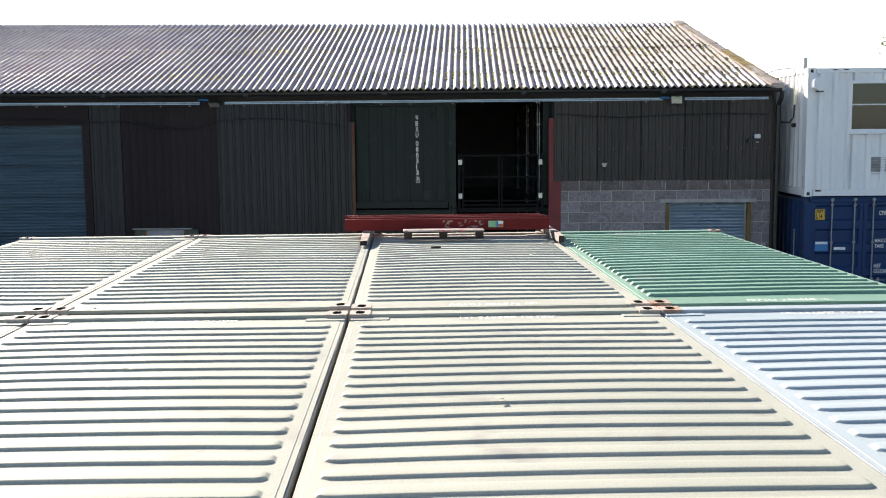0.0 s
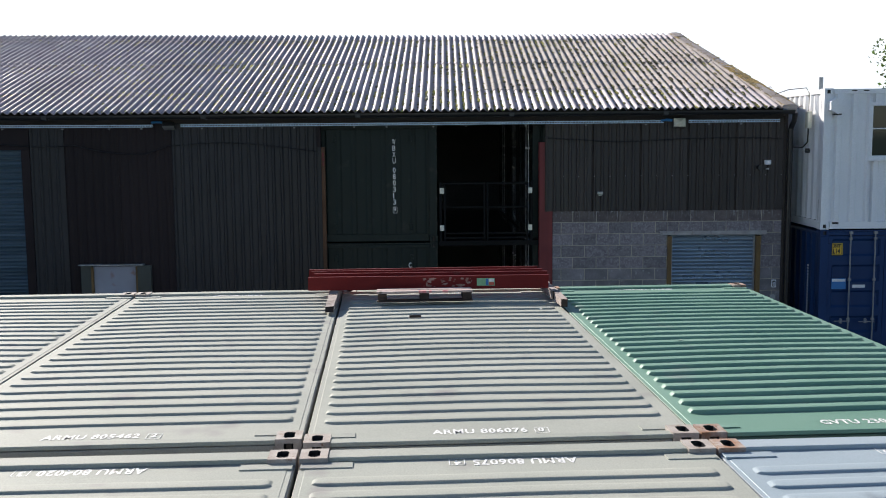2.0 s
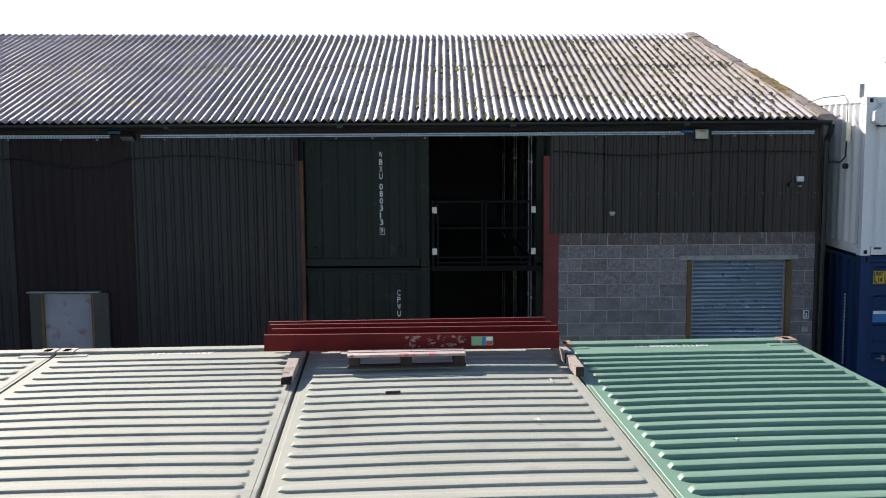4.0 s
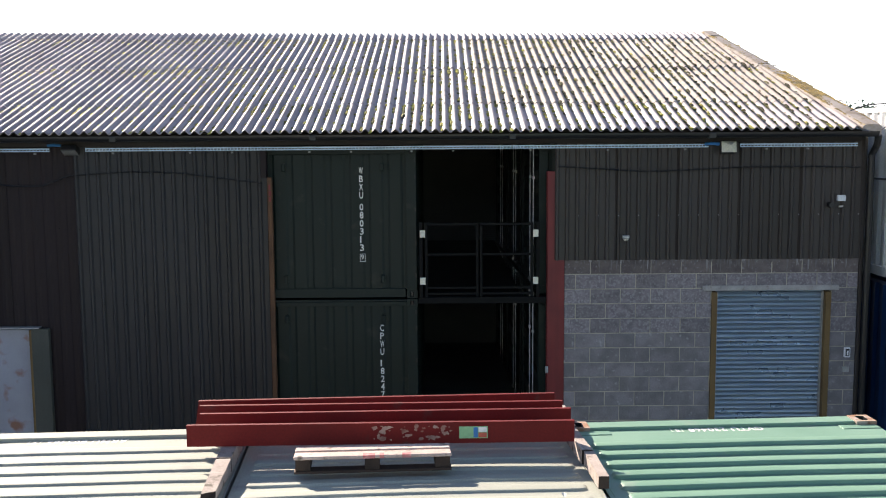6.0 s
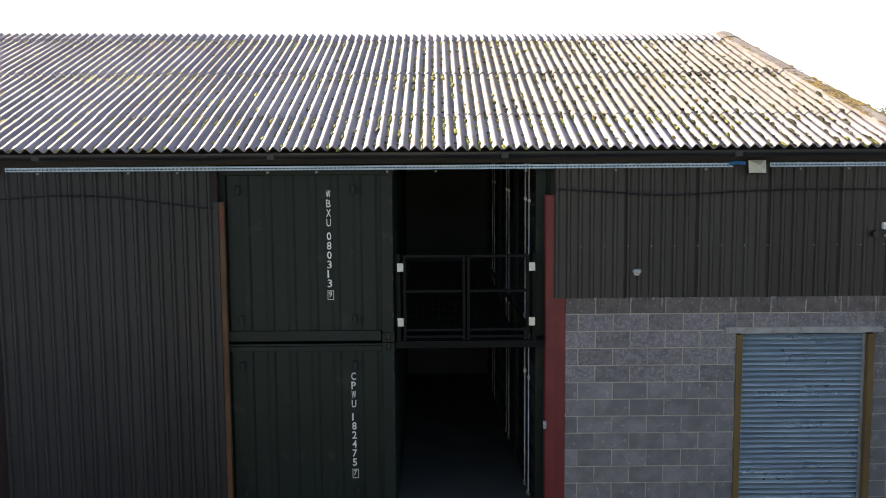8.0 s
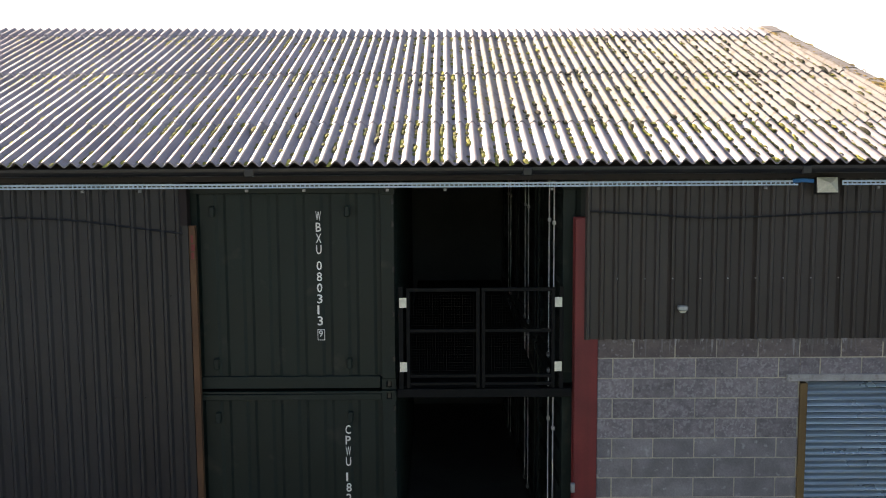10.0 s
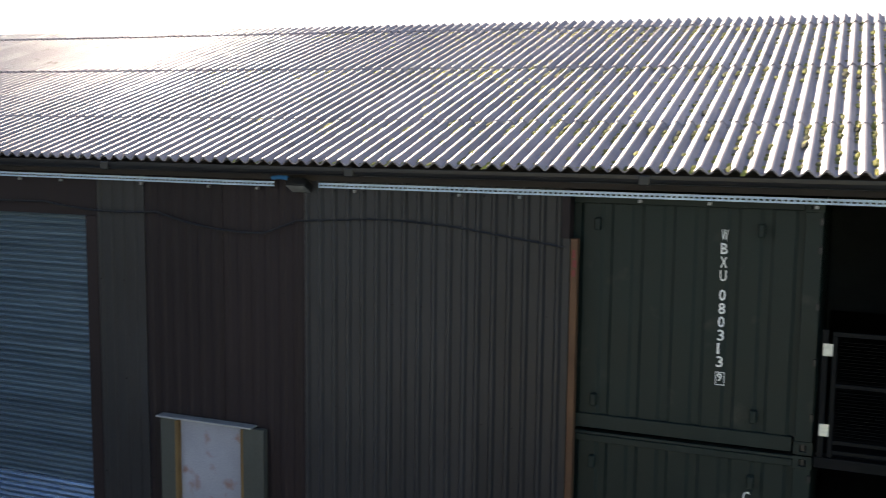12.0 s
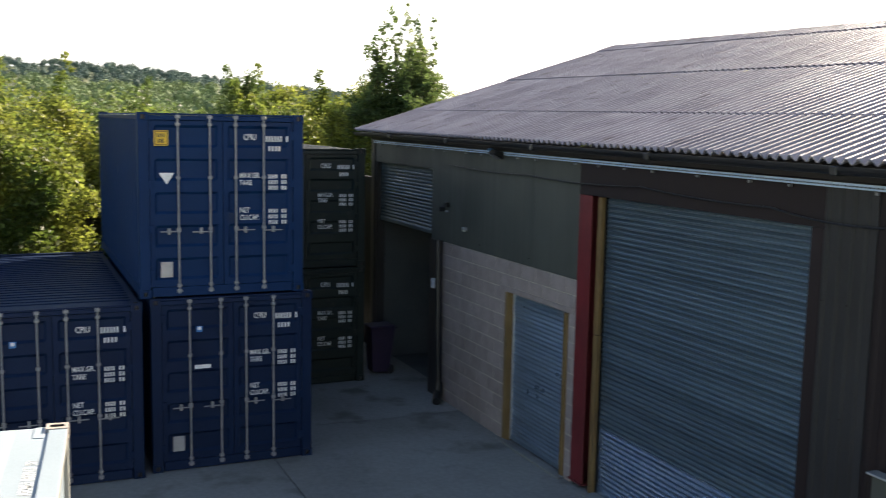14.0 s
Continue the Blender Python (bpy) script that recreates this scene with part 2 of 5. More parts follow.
LEAF_DARK = pbr("leaf_dark_green", (0.15, 0.2, 0.06), (0.08, 0.13, 0.04), 0.5, scale=0.6, bump=0.0, island=0.45)
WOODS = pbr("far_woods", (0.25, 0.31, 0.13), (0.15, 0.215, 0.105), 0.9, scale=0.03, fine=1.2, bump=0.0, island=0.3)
# dark far trees, with distance haze put in as a blue-green tint
CREST = pbr("far_woods_haze_tint", (0.125, 0.18, 0.14), (0.09, 0.14, 0.115), 0.9, scale=0.03, fine=1.2, bump=0.0, island=0.3)
GRASS = pbr("rough_grass", (0.07, 0.1, 0.03), (0.1, 0.11, 0.045), 0.9, scale=0.2, fine=4, bump=0.2)
for leafy in (LEAF, LEAF_DARK):
    nt = leafy.node_tree
    out, p = nt.nodes["Material Output"], nt.nodes["Principled BSDF"]
    tr, mx = nt.nodes.new("ShaderNodeBsdfTranslucent"), nt.nodes.new("ShaderNodeMixShader")
    mx.inputs[0].default_value = 0.62
    nt.links.new(p.inputs["Base Color"].links[0].from_socket, tr.inputs["Color"])
    nt.links.new(p.outputs[0], mx.inputs[1]); nt.links.new(tr.outputs[0], mx.inputs[2]); nt.links.new(mx.outputs[0], out.inputs[0])
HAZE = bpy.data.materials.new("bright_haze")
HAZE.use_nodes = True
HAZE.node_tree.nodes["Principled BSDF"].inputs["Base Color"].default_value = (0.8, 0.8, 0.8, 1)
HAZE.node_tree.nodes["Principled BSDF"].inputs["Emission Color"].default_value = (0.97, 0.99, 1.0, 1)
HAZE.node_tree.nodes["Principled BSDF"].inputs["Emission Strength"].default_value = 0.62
GLASS = bpy.data.materials.new("window_glass")
GLASS.use_nodes = True
gp = GLASS.node_tree.nodes["Principled BSDF"]
gp.inputs["Base Color"].default_value = (0.02, 0.03, 0.03, 1)
gp.inputs["Roughness"].default_value, gp.inputs["IOR"].default_value = 0.05, 1.5

# ================= mesh helpers =================


def part(name, bm, material, parent=None, label="", m=None):
    """Links a bmesh as one mesh object under a thing or a part."""
    me = bm
    if isinstance(bm, bmesh.types.BMesh):
        me = bpy.data.meshes.new(name)
        bm.to_mesh(me)
        bm.free()
    if not me.materials:
        me.materials.append(material)
        # second material: black that paints the shade inside the holes
        if name == "corner_casting":
            me.materials.append(BLACK)
    ob = new(name, me)
    if parent is not None:
        ob.parent = parent
    if m is not None:
        ob.matrix_local = m
    return tagged(ob, label)


def thing(name, m, label, category, group="", kind=""):
    ob = new(name)
    ob.empty_display_size = 0.2
    ob.matrix_world = m
    return tagged(ob, label, category, group, kind)


def block(bm, x0, x1, y0, y1, z0, z1, bevel=0.0):
    r = bmesh.ops.create_cube(bm, size=1.0, matrix=Matrix.Translation(((x0 + x1) / 2, (y0 + y1) / 2, (z0 + z1) / 2)) @ Matrix.Diagonal((abs(x1 - x0), abs(y1 - y0), abs(z1 - z0), 1)))
    if bevel:
        es = {e for v in r["verts"] for e in v.link_edges}
        bmesh.ops.bevel(bm, geom=list(es), offset=bevel, segments=1, affect="EDGES")
    return bm


def boxy(*a, bevel=0.004):
    return block(bmesh.new(), *a, bevel=bevel)


def rod(bm, p, q, r, seg=10, r2=None):
    p, q = Vector(p), Vector(q)
    d = q - p
    m = Matrix.Translation((p + q) / 2) @ d.to_track_quat("Z", "Y").to_matrix().to_4x4()
    bmesh.ops.create_cone(bm, cap_ends=True, segments=seg, radius1=r, radius2=r if r2 is None else r2, depth=d.length, matrix=m)
    return bm


def tube(points, r, seg=6):
    """A tube along points, as one skin."""
    bm = bmesh.new()
    rings = []
    pts = [Vector(p) for p in points]
    for i, p in enumerate(pts):
        d = (pts[min(i + 1, len(pts) - 1)] - pts[max(i - 1, 0)]).normalized()
        q = d.to_track_quat("Z", "Y")
        rings.append([bm.verts.new(p + q @ Vector((r * math.cos(2 * math.pi * k / seg), r * math.sin(2 * math.pi * k / seg), 0))) for k in range(seg)])
    for a, b in zip(rings, rings[1:]):
        for k in range(seg):
            bm.faces.new((a[k], a[(k + 1) % seg], b[(k + 1) % seg], b[k]))
    bm.faces.new(rings[0][::-1]); bm.faces.new(rings[-1])
    return bm


def folded(profile, axis_len, thick=0.0):
    """A sheet folded along a profile of (across, out) and drawn out along z from 0 to axis_len; out is -y."""
    bm = bmesh.new()
    low = [bm.verts.new((u, -o, 0)) for u, o in profile]
    top = [bm.verts.new((u, -o, axis_len)) for u, o in profile]
    for i in range(len(profile) - 1):
        bm.faces.new((low[i], low[i + 1], top[i + 1], top[i]))
    if thick:
        lb = [bm.verts.new((u, -o + thick, 0)) for u, o in profile]
        for i in range(len(profile) - 1):
            bm.faces.new((low[i + 1], low[i], lb[i], lb[i + 1]))
    return bm


def ribbed(width, pitch, depth, flat=0.5, slope=0.12, phase=0.0):
    """The profile of a trapezoid-ribbed sheet."""
    pts, x = [(0.0, 0.0)], phase
    f, s = pitch * flat * 0.5, pitch * slope
    while x < width:
        for u, o in ((x, 0), (x + s, depth), (x + s + f, depth), (x + 2 * s + f, 0)):
            if pts[-1][0] < u < width:
                pts.append((u, o))
        x += pitch
    pts.append((width, pts[-1][1]))
    return pts


def lettered(txt, size, material, parent, m, name="lettering", spacing=1.0, squeeze=1.0, bold=0.024, fit=0.0):
    """Writing as a flat mesh, standing in the xz plane and read from -y."""
    cu = bpy.data.curves.new(name, "FONT")
    cu.offset = size * bold
    cu.body, cu.size, cu.align_x, cu.align_y, cu.space_character, cu.resolution_u = txt, size, "LEFT", "BOTTOM", spacing, 2
    ob = bpy.data.objects.new(name, cu)
    scene.collection.objects.link(ob)
    bpy.context.view_layer.update()
    me = bpy.data.meshes.new_from_object(ob.evaluated_get(bpy.context.evaluated_depsgraph_get()))
    bpy.data.objects.remove(ob)
    if fit:
        xs = [v.co.x for v in me.vertices]
        squeeze = fit / (max(xs) - min(xs))
        me.transform(Matrix.Translation((-min(xs), 0, 0)))
    me.transform(pose(0, 0, 0, 90) @ Matrix.Diagonal((squeeze, 1, 1, 1)))
    me.materials.clear()
    me.materials.append(material)
    ob = new(name, me)
    ob.parent = parent
    ob.matrix_local = m
    return tagged(ob, kind="stuff")


def bars(bm, x, z, w, h, n, gap=0.45, y=0.0):
    """Unreadable writing: n upright bars."""
    step = w / n
    for k in range(n):
        block(bm, x + k * step, x + k * step + step * (1 - gap), y - 0.001, y, z, z + h)
    return bm


# ================= shipping containers =================
MESHES = {}


def cached(key, make):
    if key not in MESHES:
        bm = make()
        me = bpy.data.meshes.new(key[0])
        bm.to_mesh(me)
        bm.free()
        MESHES[key] = me
    return MESHES[key]


def casting_mesh():
    """A corner casting with a rounded hole sunk in its top and one in its end; shade inside the holes is painted black.
    """
    bm = bmesh.new()
    a, b, c = 0.081, 0.089, 0.118
    hx, hy, r = 0.034, 0.06, 0.018
    sign = ((-1, -1), (1, -1), (1, 1), (-1, 1))
    o = [bm.verts.new((x * a, y * b, c)) for x, y in sign]
    q = [bm.verts.new((x * a, y * b, 0)) for x, y in sign]
    ring = []
    for k, (x, y) in enumerate(sign):
        pair = [(x * hx, y * (hy - r)), (x * (hx - r), y * hy)]
        ring += pair if k % 2 == 0 else pair[::-1]
    h = [bm.verts.new((x, y, c)) for x, y in ring]
    d = [bm.verts.new((x, y, c - 0.1)) for x, y in ring]
    for k in range(4):
        n = (k + 1) % 4
        bm.faces.new((o[k], h[2 * k + 1], h[2 * k]))
        bm.faces.new((o[k], o[n], h[(2 * k + 2) % 8], h[2 * k + 1]))
        if k == 0:
            e = [bm.verts.new((x, -b, z)) for x, z in ((-0.03, 0.025), (0.03, 0.025), (0.03, 0.09), (-0.03, 0.09))]
            g = [bm.verts.new((v.co.x, v.co.y + 0.05, v.co.z)) for v in e]
            w = [q[0], q[1], o[1], o[0]]
            for i in range(4):
                j = (i + 1) % 4
                bm.faces.new((w[i], w[j], e[j], e[i]))
                bm.faces.new((e[i], e[j], g[j], g[i])).material_index = 1
            bm.faces.new(g).material_index = 1
        else:
            bm.faces.new((q[k], q[n], o[n], o[k]))
    for k in range(8):
        bm.faces.new((h[k], h[(k + 1) % 8], d[(k + 1) % 8], d[k])).material_index = 1
    bm.faces.new(d).material_index = 1
    bm.faces.new(q[::-1])
    return bm


def roof_mesh(W, L, pitch=0.2181, depth=0.0145, sag=0.0, start=0.485, count=24, edges=(0.002, 0.002)):
    """A roof panel with pressed cross ribs that stop short of its sides in rounded ends."""
    e0, e1 = -W / 2 + 0.105, W / 2 - 0.105
    side = [(0.0, 1, -0.003), (0.027, 1, -0.003), (0.031, 1, 0.0)]
    xs = [-W / 2 + edges[0] + d for d, _, _ in side] + [e0 - 0.018, e0 - 0.01, e0, e0 + 0.012, e0 + 0.03, e0 + 0.06]
    rise, narrow, low = [0, 0, 0, 0, 0, 0.6, 1, 1, 1], [1, 1, 1, 1, 0.6, 0.64, 0.76, 0.92, 1], [z for _, _, z in side] + [0] * 6
    xs = xs + [e0 + 0.06 + (e1 - e0 - 0.12) * k / 8 for k in range(1, 8)] + [-x for x in xs[:2:-1]] + [W / 2 - edges[1] - d for d, _, _ in side[::-1]]
    rise, narrow, low = rise + [1] * 7 + rise[::-1], narrow + [1] * 7 + narrow[::-1], low + [0] * 7 + low[::-1]
    ys, up, mid = [0.02, start - 0.05], [0, 0], [0.02, start - 0.05]
    for k in range(count):
        y = start + k * pitch
        for dy, u in ((-0.004, 0), (0.0, 0.06), (0.003, 0.8), (0.006, 0.97), (0.014, 1), (0.09, 1), (0.105, 0.85), (0.125, 0.3), (0.14, 0.04), (0.15, 0)):
            ys.append(y + dy); up.append(u); mid.append(y + 0.065)
    last = [ys[-1] + 0.02, L - 0.02]
    ys += last; up += [0, 0]; mid += last
    verts, faces = [], []
    for yr, u, c in zip(ys, up, mid):
        for xx, rr, k, lo in zip(xs, rise, narrow, low):
            yy = c + (yr - c) * k
            bow = 0.014 * (1 - (2 * xx / W) ** 2) * math.sin(math.pi * yy / L) + 0.004 * noise.noise((xx * 1.3, yy * 1.1, sag))
            verts.append((xx, yy, u * rr * depth + bow + lo))
    n = len(xs)
    for i in range(len(ys) - 1):
        for j in range(n - 1):
            a = i * n + j
            faces.append((a, a + 1, a + n + 1, a + n))
    me = bpy.data.meshes.new("roof_panel")
    me.from_pydata(verts, [], faces)
    for i, p in enumerate(me.polygons):
        row, col = divmod(i, n - 1)
        p.use_smooth = (up[row] > 0 or up[row + 1] > 0) and (rise[col] > 0 or rise[col + 1] > 0)
    return me


def door_leaf(w, h, rows=5):
    """A steel door leaf with level recessed swages; lies in the xz plane, faces -y."""
    prof = [(0.0, 0.0)]
    step = h / rows
    for k in range(rows):
        z = k * step
        for dz, o in ((0.10, 0), (0.14, -0.035), (step - 0.1, -0.035), (step - 0.06, 0)):
            prof.append((z + dz, o))
    prof.append((h, 0.0))
    bm = bmesh.new()
    cols = []
    for x, k in ((0, 0), (0.07, 0), (0.1, 1), (w - 0.1, 1), (w - 0.07, 0), (w, 0)):
        cols.append([bm.verts.new((x, -o * k, z)) for z, o in prof])
    for a, b in zip(cols, cols[1:]):
        for i in range(len(prof) - 1):
            bm.faces.new((a[i], b[i], b[i + 1], a[i + 1]))
    rim = [e for e in bm.edges if len(e.link_faces) == 1]
    ext = bmesh.ops.extrude_edge_only(bm, edges=rim)
    for v in ext["geom"]:
        if isinstance(v, bmesh.types.BMVert):
            v.co.y += 0.05
    return bm


def container(m, paint, label, W=2.438, H=2.591, L=6.058, doors=True, roof_paint=None, frame_paint=None, castings=None, words=True, signs=(), group="", kind_name="shipping_container", seed=0.0, pitch=0.2181, start=0.485, ribs=24, edges=(0.002, 0.002), fittings=True, rib=0.0145, bar_leaves=(0, 1), header=0.085):
    """A steel box with frame, castings, ribbed walls and roof; its door end faces -y at y = 0."""
    frame_paint, castings = frame_paint or paint, castings or frame_paint or paint
    c = thing(kind_name, m, label, "container", group)
    w2 = W / 2
    for sx in (-1, 1):
        for y in (0.0, L):
            turn = pose(sx * (w2 - 0.081), y + (0.089 if y == 0 else -0.089), 0, 0, 0, 0 if y == 0 else 180)
            part("corner_casting", cached(("corner_casting", castings.name), casting_mesh), castings, c, m=Matrix.Translation((0, 0, H - 0.118)) @ turn)
            part("corner_casting", cached(("corner_casting", castings.name), casting_mesh), castings, c, m=turn)
            part("corner_post", cached(("corner_post", frame_paint.name, H), lambda: boxy(-0.075, 0.075, -0.07, 0.07, 0.1185, H - 0.1185)), frame_paint, c,
                 m=pose(sx * (w2 - 0.083), y + (0.078 if y == 0 else -0.078), 0))
    for y in (0.04, L - 0.04):
        part("header_rail", cached(("header_rail", frame_paint.name, W, "h"), lambda: boxy(-w2 + 0.165, w2 - 0.165, -0.035, 0.035, -0.105, -0.04)), frame_paint, c, m=pose(0, y, H))
        part("sill_rail", cached(("sill_rail", frame_paint.name, W, "s"), lambda: boxy(-w2 + 0.179, w2 - 0.179, -0.035, 0.035, 0.015, 0.15)), frame_paint, c, m=pose(0, y, 0))
    for sx in (-1, 1):
        part("side_rail", cached(("side_rail", frame_paint.name, L, "t"), lambda: boxy(-0.03, 0.03, 0.18, L - 0.18, -0.1, -0.041)), frame_paint, c, m=pose(sx * (w2 - 0.033), 0, H))
        part("side_rail", cached(("side_rail", frame_paint.name, L, "b"), lambda: boxy(-0.03, 0.03, 0.163, L - 0.163, 0.015, 0.16)), frame_paint, c, m=pose(sx * (w2 - 0.035), 0, 0))
        part("side_wall", cached(("side_wall", paint.name, L, H), lambda: folded(ribbed(L - 0.32, 0.278, 0.036, 0.5, 0.24, 0.05), H - 0.24)), paint, c,
             m=pose(sx * (w2 - 0.045), 0.16 if sx > 0 else L - 0.16, 0.155, 0, 0, 90 * sx))
    part("end_wall", cached(("end_wall", paint.name, W, H), lambda: folded(ribbed(W - 0.32, 0.29, 0.018, 1.1, 0.12, 0.1), H - 0.26)), paint, c, m=pose(w2 - 0.16, L - 0.06, 0.15, 0, 0, 180))
    part("roof_panel", roof_mesh(W, L, pitch, rib, seed, start, min(ribs, int((L - 2 * start) / pitch) + 1), edges), roof_paint or paint, c, m=pose(0, 0, H - 0.034))
    for y0, y1 in ((0.004, header), (L - 0.15, L - 0.004)):
        part("header_plate", boxy(-w2 + 0.163, w2 - 0.163, y0, y1, -0.034, -0.007, bevel=0.003), roof_paint or paint, c, m=pose(0, 0, H))
    for y0, y1 in ((0.181, 0.27), (L - 0.27, L - 0.181)):
        for sx in (-1, 1):
            part("corner_plate", cached(("corner_plate", paint.name, sx, y0 > 1), lambda: boxy(sx * (w2 - 0.31), sx * (w2 - 0.012), y0, y1, 0, 0.009, bevel=0.002)), roof_paint or paint, c, m=pose(0, 0, H - 0.035))
    part("floor_panel", cached(("floor_panel", W, L), lambda: boxy(-w2 + 0.08, w2 - 0.08, 0.09, L - 0.09, 0.13, 0.16)), INNER, c)
    if not doors:
        part("end_wall", cached(("end_wall", paint.name, W, H), lambda: folded(ribbed(W - 0.32, 0.29, 0.018, 1.1, 0.12, 0.1), H - 0.26)), paint, c, m=pose(-w2 + 0.16, 0.06, 0.15))
        return c
    dw, dh = w2 - 0.17, H - 0.27
    for k, x0 in enumerate((-w2 + 0.165, 0.005)):
        leaf = part("door", cached(("door", paint.name, W, H), lambda: door_leaf(dw, dh)), paint, c, m=pose(x0, 0.035, 0.155))
        for dx in () if k not in bar_leaves else (0.4, dw - 0.19) if k == 0 else (0.18, dw - 0.45):
            part("locking_bar", cached(("locking_bar", H, fittings), lambda: rod(bmesh.new(), (0, 0, -0.1), (0, 0, dh + 0.09), 0.014 if fittings else 0.0085)), BAR_ZINC if fittings else BRIGHT_ZINC, leaf, "galvanised locking bar", m=pose(dx, -0.04, 0))
            for z in (0.02, dh - 0.05, 0.85, 1.6) if fittings else (1.6,):
                part("bar_guide", cached(("bar_guide", fittings), lambda: boxy(-0.03, 0.03, -0.018, 0.02, -0.022, 0.022, bevel=0.005)), BAR_ZINC if fittings else BRIGHT_ZINC, leaf, m=pose(dx, -0.04, z))
            for z in (-0.06, dh + 0.06):
                part("cam_keeper", cached(("cam_keeper",), lambda: boxy(-0.035, 0.035, -0.025, 0.025, -0.025, 0.025, bevel=0.006)), BAR_ZINC, leaf, m=pose(dx, -0.04, z))
            if not fittings:
                continue
            part("handle", cached(("handle",), lambda: boxy(-0.15, 0.15, -0.036, -0.024, -0.009, 0.009, bevel=0.003)), BAR_ZINC, leaf, "galvanised handle", m=pose(dx + (-0.12 if k == 0 else 0.12), -0.04, 0.82 - 0.012 * (dx > 0.5)))
            part("handle_catch", cached(("handle_catch",), lambda: boxy(-0.02, 0.02, -0.03, 0.02, -0.045, 0.045, bevel=0.004)), BAR_ZINC, leaf, m=pose(dx + (-0.14 if k == 0 else 0.14), -0.04, 0.82))
        for z in (0.2, 0.85, 1.5, dh - 0.2) if fittings else ():
            part("hinge", cached(("hinge", paint.name), lambda: boxy(-0.05, 0.05, -0.012, 0.006, -0.06, 0.06)), paint, leaf, m=pose(0.0 if k == 0 else dw, -0.012, z))
        if words and k == 1:
            g = bmesh.new()
            bars(g, 0.64, dh - 0.29, 0.26, 0.085, 6); bars(g, 0.95, dh - 0.29, 0.05, 0.085, 1)
            bars(g, 0.68, dh - 0.43, 0.2, 0.075, 4)
            for r in range(3):
                bars(g, 0.68, dh - 0.84 - 0.085 * r, 0.15, 0.06, 4); bars(g, 0.88, dh - 0.84 - 0.085 * r, 0.09, 0.06, 2)
                bars(g, 0.68, dh - 1.36 - 0.085 * r, 0.15, 0.06, 4); bars(g, 0.88, dh - 1.36 - 0.085 * r, 0.09, 0.06, 2)
            tagged(part("lettering", g, LETTER, leaf, "rows of unreadable white lettering", m=pose(0, -0.003, 0)), kind="stuff")
            for t, x, z, sz in (("CPIU", 0.3, dh - 0.29, 0.125), ("MAX.GR.", 0.24, dh - 0.85, 0.11), ("TARE", 0.24, dh - 0.96, 0.11), ("NET", 0.24, dh - 1.37, 0.11), ("CU.CAP.", 0.24, dh - 1.48, 0.11)):
                lettered(t, sz, LETTER, leaf, pose(x, -0.004, z), squeeze=0.72, bold=0.015)
        if k == 0:
            for sign in signs:
                sign(leaf, dw, dh)
    return c


def unit_sign(leaf, dw, dh):
    s = part("sign", boxy(0, 0.2, -0.004, 0, 0, 0.22, bevel=0.001), YELLOW, leaf, "yellow sign with black lettering", m=pose(0.07, -0.005, dh - 0.36))
    g = bmesh.new()
    for x0, x1, z0, z1 in ((0.012, 0.188, 0.012, 0.02), (0.012, 0.188, 0.2, 0.208), (0.012, 0.02, 0.012, 0.208), (0.18, 0.188, 0.012, 0.208)):
        block(g, x0, x1, -0.006, -0.004, z0, z1)
    part("border", g, BLACK, s, "thin black border")
    return s


def unit_sign_plain(leaf, dw, dh):
    s = unit_sign(leaf, dw, dh)
    g = bmesh.new()
    bars(g, 0.04, 0.125, 0.12, 0.05, 4, y=-0.005); bars(g, 0.055, 0.04, 0.09, 0.06, 3, y=-0.005)
    tagged(part("lettering", g, BLACK, s), kind="stuff")


def unit_sign_read(leaf, dw, dh):
    s = unit_sign(leaf, dw, dh)
    lettered("UNIT", 0.085, BLACK, leaf, pose(0.078, -0.011, dh - 0.235), squeeze=0.75, bold=0.04)
    lettered("L14", 0.12, BLACK, leaf, pose(0.085, -0.011, dh - 0.35), squeeze=0.75, bold=0.04)


def warning_sign(leaf, dw, dh):
    part("sign", boxy(0, 0.27, -0.004, 0, 0, 0.2, bevel=0.001), SIGN_BLUE, leaf, "blue and white notice", m=pose(0.08, -0.005, dh - 1.0))
    part("sign", boxy(0.01, 0.26, -0.006, 0, 0.14, 0.19, bevel=0.001), LETTER, leaf, "white strip of a notice", m=pose(0.08, -0.007, dh - 1.0))


def small_blue(leaf, dw, dh):
    part("sign", boxy(0, 0.09, -0.004, 0, 0, 0.09, bevel=0.001), SIGN_BLUE, leaf, "small blue and white sticker", m=pose(0.5, -0.005, dh - 0.42))
    part("sign", boxy(0.02, 0.07, -0.006, 0, 0.03, 0.08, bevel=0.001), LETTER, leaf, m=pose(0.5, -0.006, dh - 0.42))


def oval_plate(leaf, dw, dh):
    part("sign", boxy(0, 0.24, -0.006, 0, 0, 0.06, bevel=0.003), LETTER, leaf, "white strip plate", m=pose(0.47, -0.005, dh - 0.98))


def grey_plate(leaf, dw, dh):
    part("sign", boxy(0, 0.17, -0.006, 0, 0, 0.23, bevel=0.002), ZINC, leaf, "grey data plate", m=pose(0.14, -0.005, 0.14))


def triangle(leaf, dw, dh):
    bm = bmesh.new()
    bm.faces.new([bm.verts.new(p) for p in ((0, 0, 0.17), (0.11, 0, 0), (0.22, 0, 0.17))])
    part("sign", bm, LETTER, leaf, "white triangle", m=pose(0.13, -0.006, dh - 0.92))


YARD_Z = -0.07          # the yard lies a little below the shed floor
H_YARD = 2.591 - YARD_Z   # roof height over the yard of the containers in the field


def lift(x):
    """The eaves rise a little towards the far end of the building."""
    return max(0.0, -6.0 - x) * 0.0055


def ridge_z(x):
    return 6.88 + 0.009 * max(0.0, 1.0 - x)


